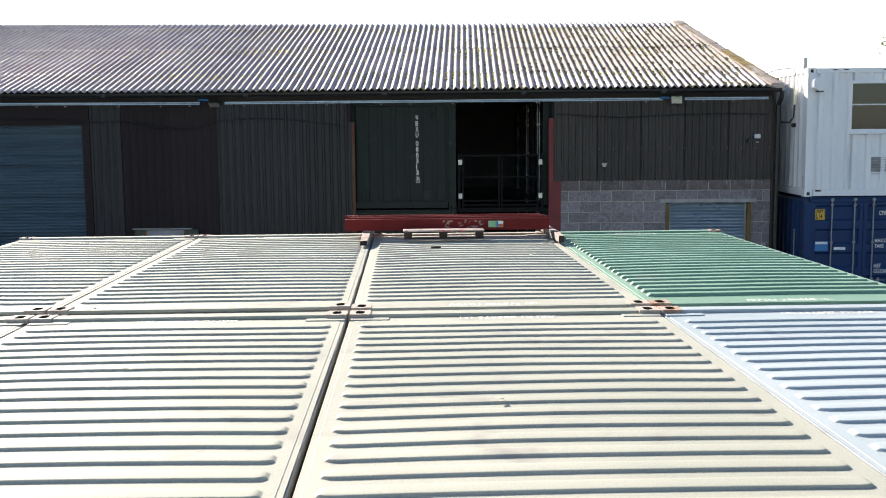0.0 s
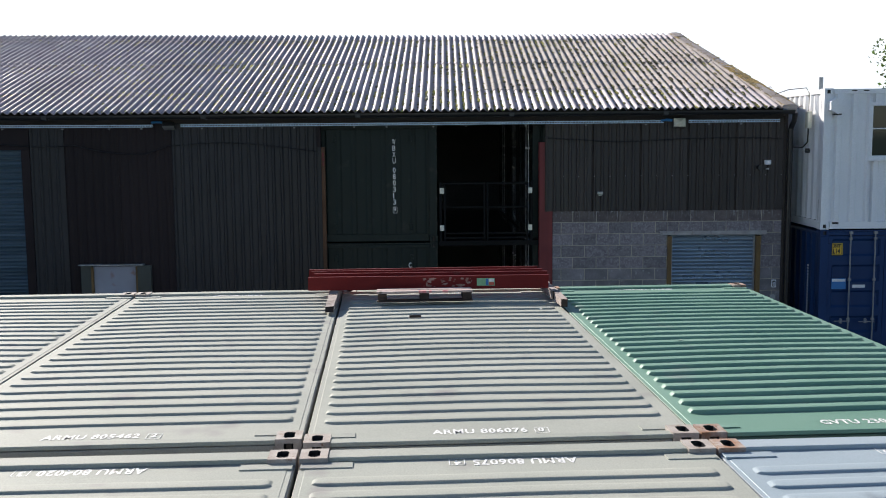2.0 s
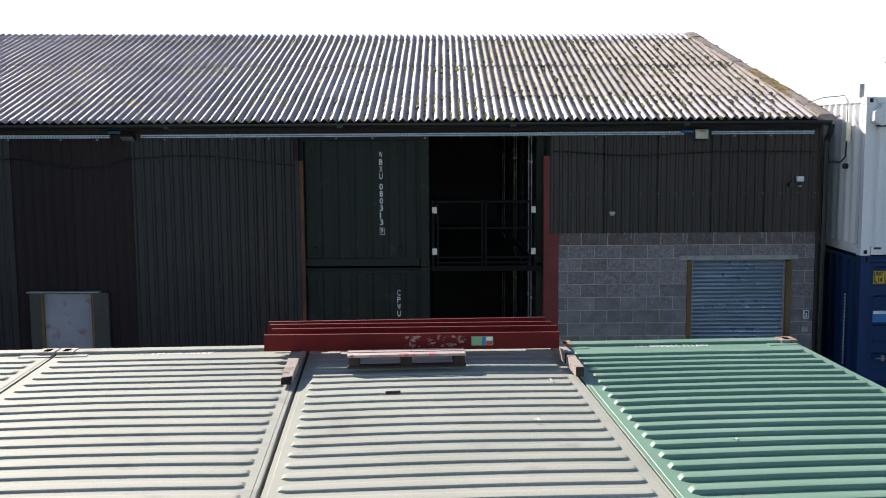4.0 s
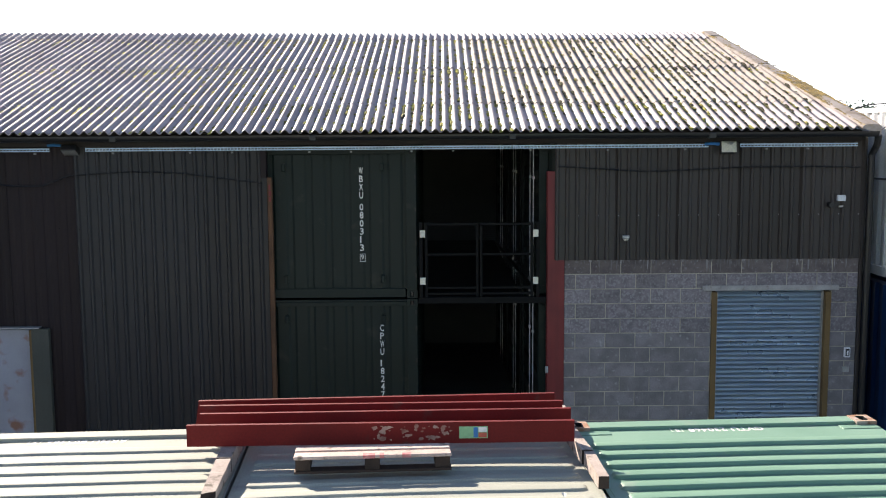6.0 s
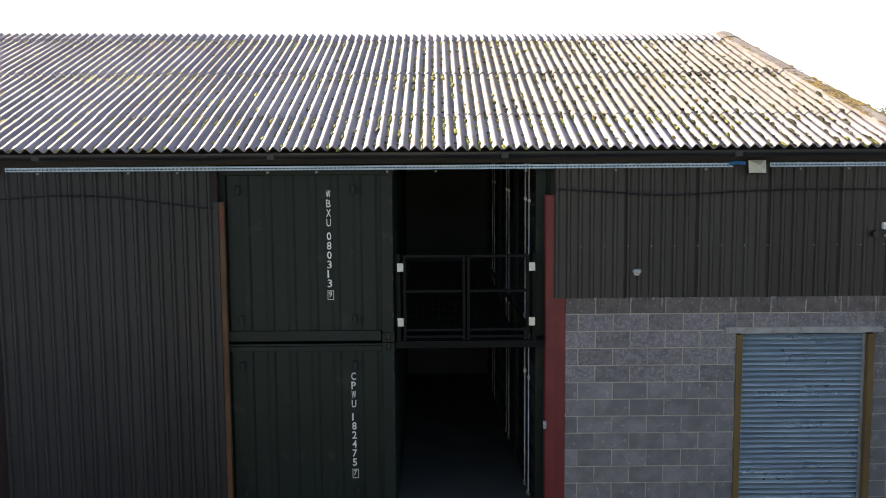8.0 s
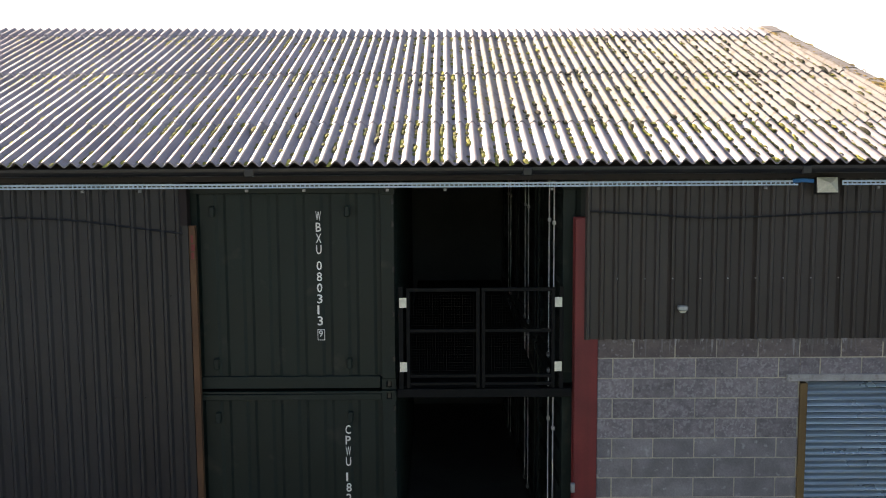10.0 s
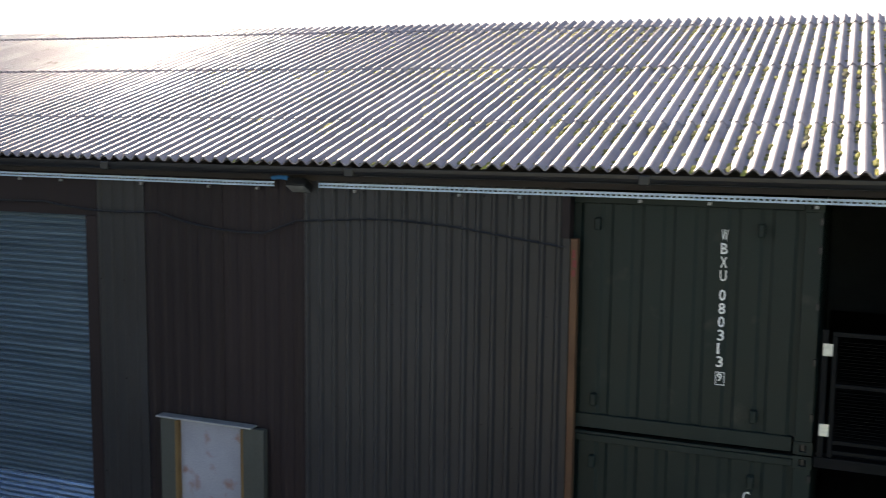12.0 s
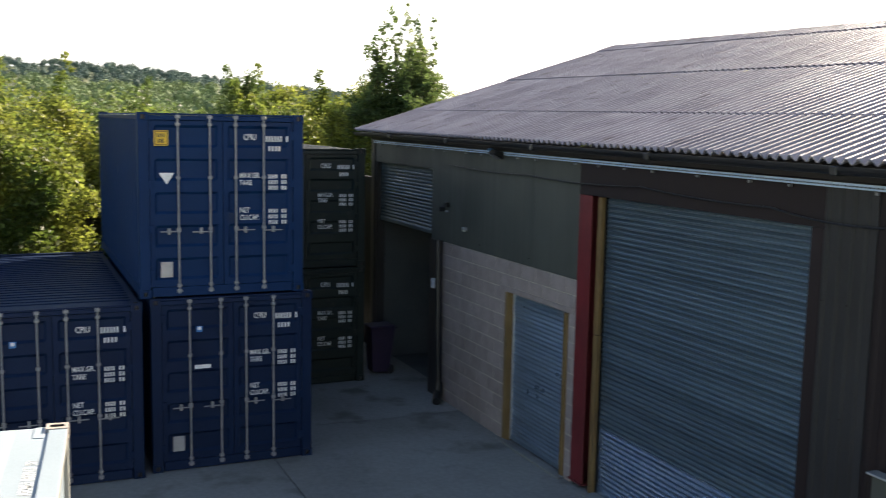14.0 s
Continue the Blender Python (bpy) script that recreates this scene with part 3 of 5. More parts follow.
# ================= ground =================
bm = bmesh.new()
bmesh.ops.create_grid(bm, x_segments=8, y_segments=8, size=2500)
ground = part("ground", bm, GRASS, label="rough grassy land out to the horizon", m=pose(0, 0, -0.18))
tagged(ground, "", "ground", kind="structure")
yard_bed = part("pavement", boxy(-45, 30, -40, 13.5, -0.17, -0.1), INNER, label="dark bed under the concrete yard")
tagged(yard_bed, "", "pavement", kind="structure")

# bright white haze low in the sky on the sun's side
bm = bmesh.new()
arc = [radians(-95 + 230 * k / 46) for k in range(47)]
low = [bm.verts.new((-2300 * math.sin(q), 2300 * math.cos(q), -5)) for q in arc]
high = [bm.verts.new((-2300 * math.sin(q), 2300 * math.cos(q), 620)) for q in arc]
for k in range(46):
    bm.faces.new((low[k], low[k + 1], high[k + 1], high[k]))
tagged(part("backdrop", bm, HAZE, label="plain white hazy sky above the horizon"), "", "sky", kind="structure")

# ================= building: shell =================
EAVE_Y, EAVE_Z, RIDGE_Y, RIDGE_Z = -0.35, 4.89, 6.3, 6.88


def verge_right(y):
    return 6.72 - 0.1 * (y - EAVE_Y)


def verge_left(y):
    return -21.3 - 0.01 * (y - EAVE_Y)


def prism(name, ring, zs_low, zs_high, material, label):
    """A wall over a plan ring, with its own heights at each corner."""
    bm = bmesh.new()
    lo = [bm.verts.new((x, y, z)) for (x, y), z in zip(ring, zs_low)]
    hi = [bm.verts.new((x, y, z)) for (x, y), z in zip(ring, zs_high)]
    n = len(ring)
    for k in range(n):
        bm.faces.new((lo[k], lo[(k + 1) % n], hi[(k + 1) % n], hi[k]))
    bm.faces.new(lo[::-1]); bm.faces.new(hi)
    return tagged(part(name, bm, material, label=label), "", "wall", kind="structure")


BACK_Y = 2 * RIDGE_Y - EAVE_Y - 0.35
for nm, vg, t in (("wall_gable_right", verge_right, -0.12), ("wall_gable_left", verge_left, 0.12)):
    ys = (0.02, RIDGE_Y, BACK_Y)
    inset = -0.08 if t < 0 else 0.15
    ring = [(vg(y) + inset, y) for y in ys] + [(vg(y) + inset + t, y) for y in ys[::-1]]
    top = [4.86, ridge_z(vg(RIDGE_Y)) - 0.06, 4.86]
    prism(nm, ring, [YARD_Z - 0.02] * 6, top + top[::-1], BROWN, "dark brown sheeted gable wall")
prism("wall_back", [(-21.2, BACK_Y - 0.1), (5.2, BACK_Y - 0.1), (5.2, BACK_Y), (-21.2, BACK_Y)], [YARD_Z - 0.02] * 4, [4.8] * 4, BROWN, "dark sheeted back wall of the shed")
prism("wall_inner_back", [(-20.0, 8.4), (5.4, 8.4), (5.4, 8.5), (-20.0, 8.5)], [YARD_Z - 0.02] * 4, [5.9] * 4, INNER, "dark inner partition of the shed")
prism("wall_inner_end", [(-21.1, 0.2), (-21.0, 0.2), (-21.0, 8.4), (-21.1, 8.4)], [YARD_Z - 0.02] * 4, [4.7] * 4, INNER, "dark inner end wall of the shed")
prism("wall_return", [(-24.0, 0.25), (-21.15, 0.25), (-21.15, 0.35), (-24.0, 0.35)], [YARD_Z - 0.02] * 4, [3.9] * 4, DARK_BROWN, "dark sheeted wall beside the green containers")
tagged(part("ceiling", boxy(-21.1, -16.6, 0.2, 8.4, 4.6, 4.64), INNER, label="dark ceiling over the far bay"), "", "ceiling", kind="structure")
prism("wall_inner_left", [(-4.2, 0.3), (-4.1, 0.3), (-4.1, 8.4), (-4.2, 8.4)], [YARD_Z - 0.02] * 4, [4.6] * 4, INNER, "dark inner partition of the shed")
prism("wall_inner_far", [(-16.7, 0.3), (-16.6, 0.3), (-16.6, 8.4), (-16.7, 8.4)], [YARD_Z - 0.02] * 4, [4.6] * 4, INNER, "dark inner partition of the shed")

# rear roof slope, closing the shed
bm = bmesh.new()
q = [bm.verts.new(p) for p in ((verge_left(RIDGE_Y), RIDGE_Y + 0.02, ridge_z(-21.3) - 0.03), (verge_right(RIDGE_Y), RIDGE_Y + 0.02, RIDGE_Z - 0.03), (5.4, BACK_Y + 0.3, 4.8), (-21.3, BACK_Y + 0.3, 4.8))]
bm.faces.new(q)
tagged(part("roof_back", bm, ASBESTOS, label="rear slope of the fibre cement roof"), "", "roof", kind="structure")

# eaves: fascia, gutter
tagged(part("fascia", tube([(x, -0.06, 4.79 + lift(x)) for x in (-21.2, -15, -10, -6, 2, 6.6)], 0.09, 4), BROWN, label="dark fascia board under the eaves"), "", "fascia", kind="structure")
gut = thing("gutter", pose(0, 0, 0), "black half-round gutter along the eaves with downpipes", "gutter")
bm = bmesh.new()
xs = [-21.4, -15.0, -10.0, -6.0, 0.0, 3.0, 6.72]
rings = []
for x in xs:
    rings.append([bm.verts.new((x, -0.345 + 0.07 * math.cos(a), 4.85 + lift(x) + 0.08 * math.sin(a))) for a in [math.pi + math.pi * k / 8 for k in range(9)]])
for a, b in zip(rings, rings[1:]):
    for k in range(8):
        bm.faces.new((a[k], b[k], b[k + 1], a[k + 1]))
part("channel", bm, BLACK, gut)
for x in (-19.2, -16.4, -13.3, -10.4, -7.4, -4.4, -1.5, 1.4, 4.3):
    part("union", boxy(-0.05, 0.05, -0.423, -0.267, 4.762, 4.853, bevel=0.01), BLACK, gut, m=pose(x, 0, lift(x)))
part("downpipe", tube([(6.76, -0.29, 4.8), (6.76, -0.24, 4.65), (6.75, -0.1, 4.5), (6.75, -0.1, YARD_Z)], 0.05, 10), BLACK, gut, "black downpipe at the corner")
part("downpipe", tube([(-17.3, -0.11, 3.0), (-17.2, -0.11, YARD_Z + 0.05)], 0.065, 10), BLACK, gut, "black downpipe with a shoe at its foot")
part("shoe", tube([(-17.21, -0.11, 0.3), (-17.17, -0.13, 0.1), (-16.93, -0.26, YARD_Z + 0.07)], 0.085, 10), BLACK, gut)

# ================= front wall: columns, cladding =================


def cladding(name, label, x0, x1, z0, z1, material, pitch, depth, y=0.0, flat=0.5, slope=0.12, sheet=1.0, rows=None):
    """A run of ribbed sheets, each its own piece, screwed on in rows."""
    w = tagged(part(name, boxy(x0 + 0.01, x1 - 0.01, y + 0.012, y + 0.06, z0 + 0.01, z1 - 0.01), INNER, label=label), "", "wall", kind="structure")
    n = max(1, round((x1 - x0) / sheet))
    for k in range(n):
        a, b = x0 + (x1 - x0) * k / n, x0 + (x1 - x0) * (k + 1) / n
        part("cladding_sheet", cached(("cladding_sheet", name, round(b - a, 3)), lambda: folded(ribbed(b - a, pitch, depth, flat, slope), z1 - z0, 0.002)), material, w, m=pose(a, y + 0.004 * (k % 2), z0))
    auto = [z0 + 0.12 + (z1 - z0 - 0.24) * i / max(1, round((z1 - z0) / 1.3)) for i in range(max(1, round((z1 - z0) / 1.3)) + 1)]
    head = ZINC if rows else DARK_STEEL
    rows = rows or auto
    g = bmesh.new()
    for z in rows:
        x = x0 + pitch * 0.35
        while x < x1:
            if random.random() < 0.8:
                rod(g, (x, y - depth - 0.008, z), (x, y - depth + 0.004, z), 0.008, 6)
            x += pitch * 2
    tagged(part("screws", g, head, w), kind="stuff")
    return w


cladding("wall_cladding_right", "dark brown ribbed steel cladding above blockwork", 2.06, 6.66, 2.945, 4.74, BROWN, 0.15, 0.028, -0.012, flat=0.4, slope=0.13, rows=(3.62,))
cladding("wall_cladding_middle", "dark grey-green ribbed steel cladding, streaked", -5.12, -2.25, YARD_Z, 4.72, GREY_CLAD, 0.163, 0.03, -0.03, flat=0.34, slope=0.14)
cladding("wall_cladding_brown", "dark brown ribbed steel cladding", -7.2, -5.12, YARD_Z, 4.74, DARK_BROWN, 0.175, 0.011, 0.0, slope=0.17)
cladding("wall_cladding_strip", "narrow strip of grey-green ribbed cladding", -7.86, -7.2, YARD_Z, 4.76, GREY_CLAD, 0.163, 0.03, -0.01, flat=0.34, slope=0.14)
cladding("wall_cladding_over_door", "flat dark cladding over blockwork", -17.9, -12.53, 2.965, 4.86, FLAT_CLAD, 0.9, 0.004, 0.0, sheet=1.25)
cladding("wall_cladding_far", "flat dark cladding over a roller shutter opening", -21.1, -17.9, 4.3, 4.9, FLAT_CLAD, 0.9, 0.004, 0.0, sheet=1.5)
lintel_band = tagged(part("wall_header", boxy(-12.53, -7.87, -0.012, 0.08, 4.215, 4.8), DARK_BROWN, label="dark brown flat header over the big shutter"), "", "wall", kind="structure")
part("trim_strip", boxy(-8.03, -7.865, -0.02, 0.16, YARD_Z, 4.213), DARK_BROWN, lintel_band)
part("trim_strip", boxy(-2.34, -2.25, -0.045, 0.1, 4.225, 4.74), DARK_BROWN, lintel_band)
for x0, x1, z1 in ((6.665, 6.72, 4.8), (-17.9, -17.37, 2.964), (-21.3, -21.1, 4.9)):
    part("trim_strip", boxy(x0, x1, -0.03, 0.16, YARD_Z, z1), BROWN, lintel_band)


def column(name, x0, x1, z1, label, paint):
    """An H-section steel column, its flange to the yard."""
    c = thing(name, pose((x0 + x1) / 2, 0, 0), label, "column")
    w = (x1 - x0) / 2
    part("flange", boxy(-w, w, -0.008, 0.012, 0, z1, bevel=0.002), paint, c)
    part("flange", boxy(-w, w, 0.19, 0.21, 0, z1, bevel=0.002), paint, c)
    part("web", boxy(-0.008, 0.008, 0.012, 0.19, 0, z1, bevel=0.001), paint, c)
    part("base_plate", boxy(-w - 0.03, w + 0.03, -0.04, 0.24, 0, 0.02), paint, c)
    return c


column("steel_column", 1.957, 2.212, 4.28, "red painted steel column beside the opening", RED_COLUMN)
column("steel_column", -12.53, -12.2, 4.21, "brick-red painted steel column beside the big shutter", BRICK_COLUMN)
tj = thing("timber_jamb", pose(0, 0, 0), "brown timber jamb of the tall opening, smeared with red paint", "door jamb")
part("timber", boxy(-2.248, -2.178, -0.02, 0.06, YARD_Z, 4.225), DARK_TIMBER, tj)
for z0, z1, w in ((3.86, 3.93, 0.03), (3.95, 4.02, 0.04), (4.04, 4.12, 0.025)):
    part("paint_mark", boxy(-2.226, -2.226 + w, -0.0225, 0.0, z0, z1, bevel=0.002), RED_COLUMN, tj, "dark red paint smear")
jm = thing("timber_jamb", pose(0, 0, 0), "orange-brown timber jamb of the big shutter", "door jamb")
part("timber", boxy(-12.1, -12.0, 0.03, 0.14, YARD_Z, 2.25), TIMBER, jm)
part("timber", boxy(-12.105, -12.005, 0.032, 0.14, 2.26, 4.2), TIMBER, jm)


def slat_mesh(w, h):
    """One curved shutter slat with its hooked edge."""
    bm = bmesh.new()
    prof = [(-0.006, 0.0), (0.012, 0.04), (0.0175, 0.1), (0.0165, 0.17), (0.012, 0.25), (0.002, 0.33), (0.0, 0.38), (0.006, 0.58), (0.0125, 0.8), (0.015, 0.93), (-0.008, 1.0)]
    a = [bm.verts.new((0, -o, z * h)) for o, z in prof]
    b = [bm.verts.new((w, -o, z * h)) for o, z in prof]
    for k in range(len(prof) - 1):
        bm.faces.new((a[k], b[k], b[k + 1], a[k + 1]))
    return bm


def shutter(x0, x1, z0, z1, y, material, label, lit_rows=0):
    s = thing("roller_shutter", pose(x0, y, 0), label, "roller shutter")
    w, h = x1 - x0, 0.07
    n = int((z1 - z0) / h)
    for k in range(n):
        # the lowest slats get the brighter colour that paints a reflection
        mt = LIT_SLAT if k < lit_rows else material
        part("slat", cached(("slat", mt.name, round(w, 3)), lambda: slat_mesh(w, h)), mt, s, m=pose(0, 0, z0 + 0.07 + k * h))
    part("bottom_rail", boxy(0, w, -0.02, 0.02, z0, z0 + 0.068), LIT_SLAT if lit_rows else material, s)
    for x in (-0.012, w - 0.03):
        part("guide", boxy(x, x + 0.042, -0.03, 0.03, z0 if z0 < 1 else YARD_Z, z1, bevel=0.003), ZINC if material is not DULL_SLAT else DARK_STEEL, s)
    return s


def framed(s, x0, x1, z1, w, ox):
    for xa in (x0, x1 - w):
        part("timber_jamb", boxy(xa - ox, xa + w - ox, -0.125, 0.1, YARD_Z, z1), TIMBER, s, "new orange timber jamb")


framed(shutter(4.535, 6.175, 0.05, 2.44, 0.1, WALL_SLAT, "closed galvanised roller shutter in a timber frame"), 4.45, 6.26, 2.44, 0.082, 4.535)
framed(shutter(-14.6, -12.83, YARD_Z + 0.03, 2.44, 0.1, SLAT, "closed galvanised roller shutter in a timber frame"), -14.72, -12.74, 2.44, 0.098, -14.6)
shutter(-12.0, -8.03, YARD_Z + 0.03, 4.215, 0.12, DULL_SLAT, "tall closed blue-grey roller shutter, reflected light coloured into its lower slats", 13)
shutter(-21.1, -17.9, 3.02, 4.32, 0.12, DULL_SLAT, "half-raised galvanised roller shutter")
part("beam", boxy(4.3, 6.37, -0.03, 0.2, 2.463, 2.542, bevel=0.006), LINTEL, thing("lintel", pose(0, 0, 0), "pale concrete lintel over the shutter", "lintel"))
part("beam", boxy(-14.95, -12.55, -0.012, 0.2, 2.445, 2.53, bevel=0.006), PALE_BLOCK, thing("lintel", pose(0, 0, 0), "pale concrete lintel over the shutter", "lintel"))
part("step", boxy(-14.75, -12.7, -0.12, 0.0, YARD_Z, YARD_Z + 0.035), CONCRETE, thing("threshold", pose(0, 0, 0), "pale concrete threshold before the shutter", "threshold"))
part("step", boxy(4.4, 6.35, -0.35, 0.0, YARD_Z, YARD_Z + 0.035), MORTAR, thing("threshold", pose(0, 0, 0), "pale concrete threshold before the shutter", "threshold"))
part("step", boxy(-12.0, -8.0, -0.14, 0.1, YARD_Z, YARD_Z + 0.03), CONCRETE, thing("threshold", pose(0, 0, 0), "pale concrete threshold before the big shutter", "threshold"))

# low side door with its hood
dr = thing("side_door", pose(0, 0, 0), "pale grey sheeted door with rust stains", "door")
part("leaf", boxy(-6.73, -5.86, -0.06, -0.02, YARD_Z + 0.02, 1.95), PALE_DOOR, dr)
part("jamb", boxy(-6.95, -6.735, -0.12, -0.035, YARD_Z, 1.97), FLAT_CLAD, dr, "grey-green door jamb")
part("jamb", boxy(-5.855, -5.59, -0.12, -0.035, YARD_Z, 1.97), FLAT_CLAD, dr, "grey-green door jamb")
part("edge_strip", boxy(-6.755, -6.715, -0.126, -0.03, YARD_Z + 0.02, 1.95), TIMBER, dr)
part("edge_strip", boxy(-5.885, -5.85, -0.126, -0.03, YARD_Z + 0.02, 1.95), TIMBER, dr)
part("hood", boxy(-6.98, -5.72, -0.17, -0.03, 1.977, 1.997), ZINC, dr, "thin galvanised flashing over the door")

# ================= tray, cables, lamps on the wall =================


def tray(x0, x1):
    """A slotted cable tray under the eaves."""
    t = thing("cable_tray", pose(0, 0, 0), "slotted galvanised cable tray under the eaves", "cable tray", "cable trays")
    verts, faces = [], []

    def quad(a, b, z0, z1, y=-0.075):
        i = len(verts)
        verts.extend([(a, y, z0 + lift(a)), (b, y, z0 + lift(b)), (b, y, z1 + lift(b)), (a, y, z1 + lift(a))])
        faces.append((i, i + 1, i + 2, i + 3))
    x = x0
    while x < x1 - 0.05:
        quad(x, x + 0.05, 4.628, 4.645); quad(x, x + 0.05, 4.66, 4.68); quad(x, x + 0.016, 4.645, 4.66)
        i = len(verts)
        verts.extend([(x, -0.075, 4.68 + lift(x)), (x + 0.05, -0.075, 4.68 + lift(x)), (x + 0.05, -0.035, 4.68 + lift(x)), (x, -0.035, 4.68 + lift(x))])
        faces.append((i, i + 1, i + 2, i + 3))
        x += 0.05
    me = bpy.data.meshes.new("tray")
    me.from_pydata(verts, [], faces)
    part("tray", me, BLUE_TRAY, t)
    x = x0 + 0.4
    while x < x1:
        for zb in (4.601, 4.733):
            part("bracket", cached(("bracket",), lambda: boxy(-0.016, 0.016, -0.06, -0.02, -0.014, 0.014, bevel=0.003)), BAR_ZINC, t, m=pose(x, 0, zb + lift(x)))
        x += random.choice((0.62, 0.9, 1.15, 1.15))
    return t


for a, b in ((-21.0, -15.2), (-14.8, -5.4), (-4.92, 4.36), (4.8, 6.55)):
    tray(a, b)


def swag(points, r, label):
    c = thing("cable", pose(0, 0, 0), label, "cable")
    pts = []
    for (x0, z0, d), (x1, z1, _) in zip(points, points[1:]):
        for k in range(8):
            f = k / 8
            pts.append((x0 + (x1 - x0) * f, -0.055, z0 + (z1 - z0) * f - d * 4 * f * (1 - f)))
    pts.append((points[-1][0], -0.055, points[-1][1]))
    part("sheath", tube(pts, r), BLACK, c)
    return c


swag([(-17.0, 4.42, 0.03), (-14.0, 4.4, 0.04), (-11.0, 4.42, 0.03), (-8.6, 4.36, 0.05), (-7.0, 4.3, 0.06), (-5.6, 4.12, 0.0), (-5.2, 4.27, 0.0), (-4.4, 4.32, -0.02), (-3.3, 4.27, 0.0), (-2.3, 4.14, 0.0)], 0.011, "dark cable clipped across the cladding in a sag")
swag([(2.1, 4.36, 0.0), (2.9, 4.31, 0.02), (3.9, 4.29, 0.0), (4.8, 4.33, -0.01), (6.6, 4.32, 0.02)], 0.011, "dark cable clipped across the brown cladding")


def floodlight(x, z, label, lean, lens, bulge):
    f = thing("floodlight", pose(x, -0.1, z), label, "floodlight", "floodlights under the eaves")
    tilt = Matrix.Rotation(radians(lean), 4, "X")
    part("housing", boxy(-0.115, 0.115, -0.06, 0.03, -0.09, 0.085, bevel=0.012), BLACK, f, m=tilt)
    g = bmesh.new()
    o = [g.verts.new(p) for p in ((-0.11, -0.066, -0.085), (0.11, -0.066, -0.085), (0.11, -0.066, 0.08), (-0.11, -0.066, 0.08))]
    c = g.verts.new((0, -0.066 - bulge, 0.0))
    for k in range(4):
        g.faces.new((o[k], o[(k + 1) % 4], c))
    part("lens", g, lens, f, "faceted square lamp lens", m=tilt)
    part("bracket", boxy(-0.02, 0.02, 0.02, 0.1, -0.03, 0.03), BLACK, f)
    part("connector", tube([(-0.13, -0.01, 0.05), (-0.24, 0.0, 0.06), (-0.34, 0.02, 0.05)], 0.024, 8), SIGN_BLUE, f, "blue waterproof cable connector")
    return f


floodlight(4.61, 4.625, "square floodlight with a pale lens under the eaves", -12, LAMP_FACE, 0.085)
floodlight(-5.13, 4.67, "dark square floodlight under the eaves", 62, BAR_ZINC, 0.012)
floodlight(-15.02, 4.7, "dark square floodlight under the eaves", 62, BAR_ZINC, 0.012)


def bulkhead(x, z, label):
    b = thing("wall_lamp", pose(x, -0.04, z), label, "wall lamp")
    part("housing", boxy(-0.055, 0.055, -0.05, 0.02, -0.01, 0.045, bevel=0.012), ZINC, b)
    part("lens", rod(bmesh.new(), (0, -0.02, -0.035), (0, -0.02, -0.01), 0.03, 10, 0.045), LAMP_FACE, b)
    return b


bulkhead(3.125, 3.28, "small hooded sensor lamp on the cladding")
bulkhead(-16.29, 3.3, "small hooded sensor lamp on the cladding")


def camera_box(x, z, label, shell):
    b = thing("alarm_sensor", pose(x, -0.04, z), label, "sensor")
    part("box", boxy(-0.06, 0.06, -0.05, 0.02, -0.045, 0.045, bevel=0.008), shell, b)
    part("lens", rod(bmesh.new(), (-0.16, -0.09, -0.1), (-0.16, 0.02, -0.1), 0.045, 10), BLACK, b, "black round lens")
    part("tag", boxy(-0.03, 0.03, -0.03, 0.02, -0.14, -0.11), ZINC, b)
    return b


camera_box(6.34, 3.86, "small pale sensor box with a black lens on the wall", WHITE)
camera_box(-17.1, 3.68, "small black sensor box with a round lens on the wall", BLACK)
ic = thing("intercom", pose(6.53, -0.01, 1.5), "grey door entry keypad on the blockwork", "intercom")
part("case", boxy(-0.045, 0.045, -0.035, 0.01, -0.075, 0.075, bevel=0.006), WHITE, ic)
part("face", boxy(-0.03, 0.03, -0.04, -0.02, -0.055, 0.06, bevel=0.004), BLACK, ic)
for z in (-0.025, 0.0, 0.025):
    part("button", boxy(-0.012, 0.012, -0.046, -0.036, z - 0.016, z + 0.008, bevel=0.002), WHITE, ic)
sb = thing("switch_box", pose(6.52, -0.01, 1.235), "small grey switch plate on the blockwork", "switch")
part("plate", boxy(-0.05, 0.05, -0.025, 0.01, -0.04, 0.04), ZINC, sb)
sb = thing("switch_box", pose(1.945, -0.03, 1.27), "small grey isolator on the column", "switch")
part("plate", boxy(-0.022, 0.022, -0.04, 0.01, -0.05, 0.05), ZINC, sb)
sb = thing("switch_box", pose(-17.62, -0.05, 2.13), "small white box on the pier", "switch")
part("plate", boxy(-0.06, 0.06, -0.04, 0.02, -0.09, 0.09), WHITE, sb)
mat = thing("rubber_block", pose(3.85, -0.25, YARD_Z), "black rubber wedge on the ground by the wall", "wedge")
part("body", boxy(-0.17, 0.17, -0.12, 0.1, 0.0, 0.08, bevel=0.02), BLACK, mat)

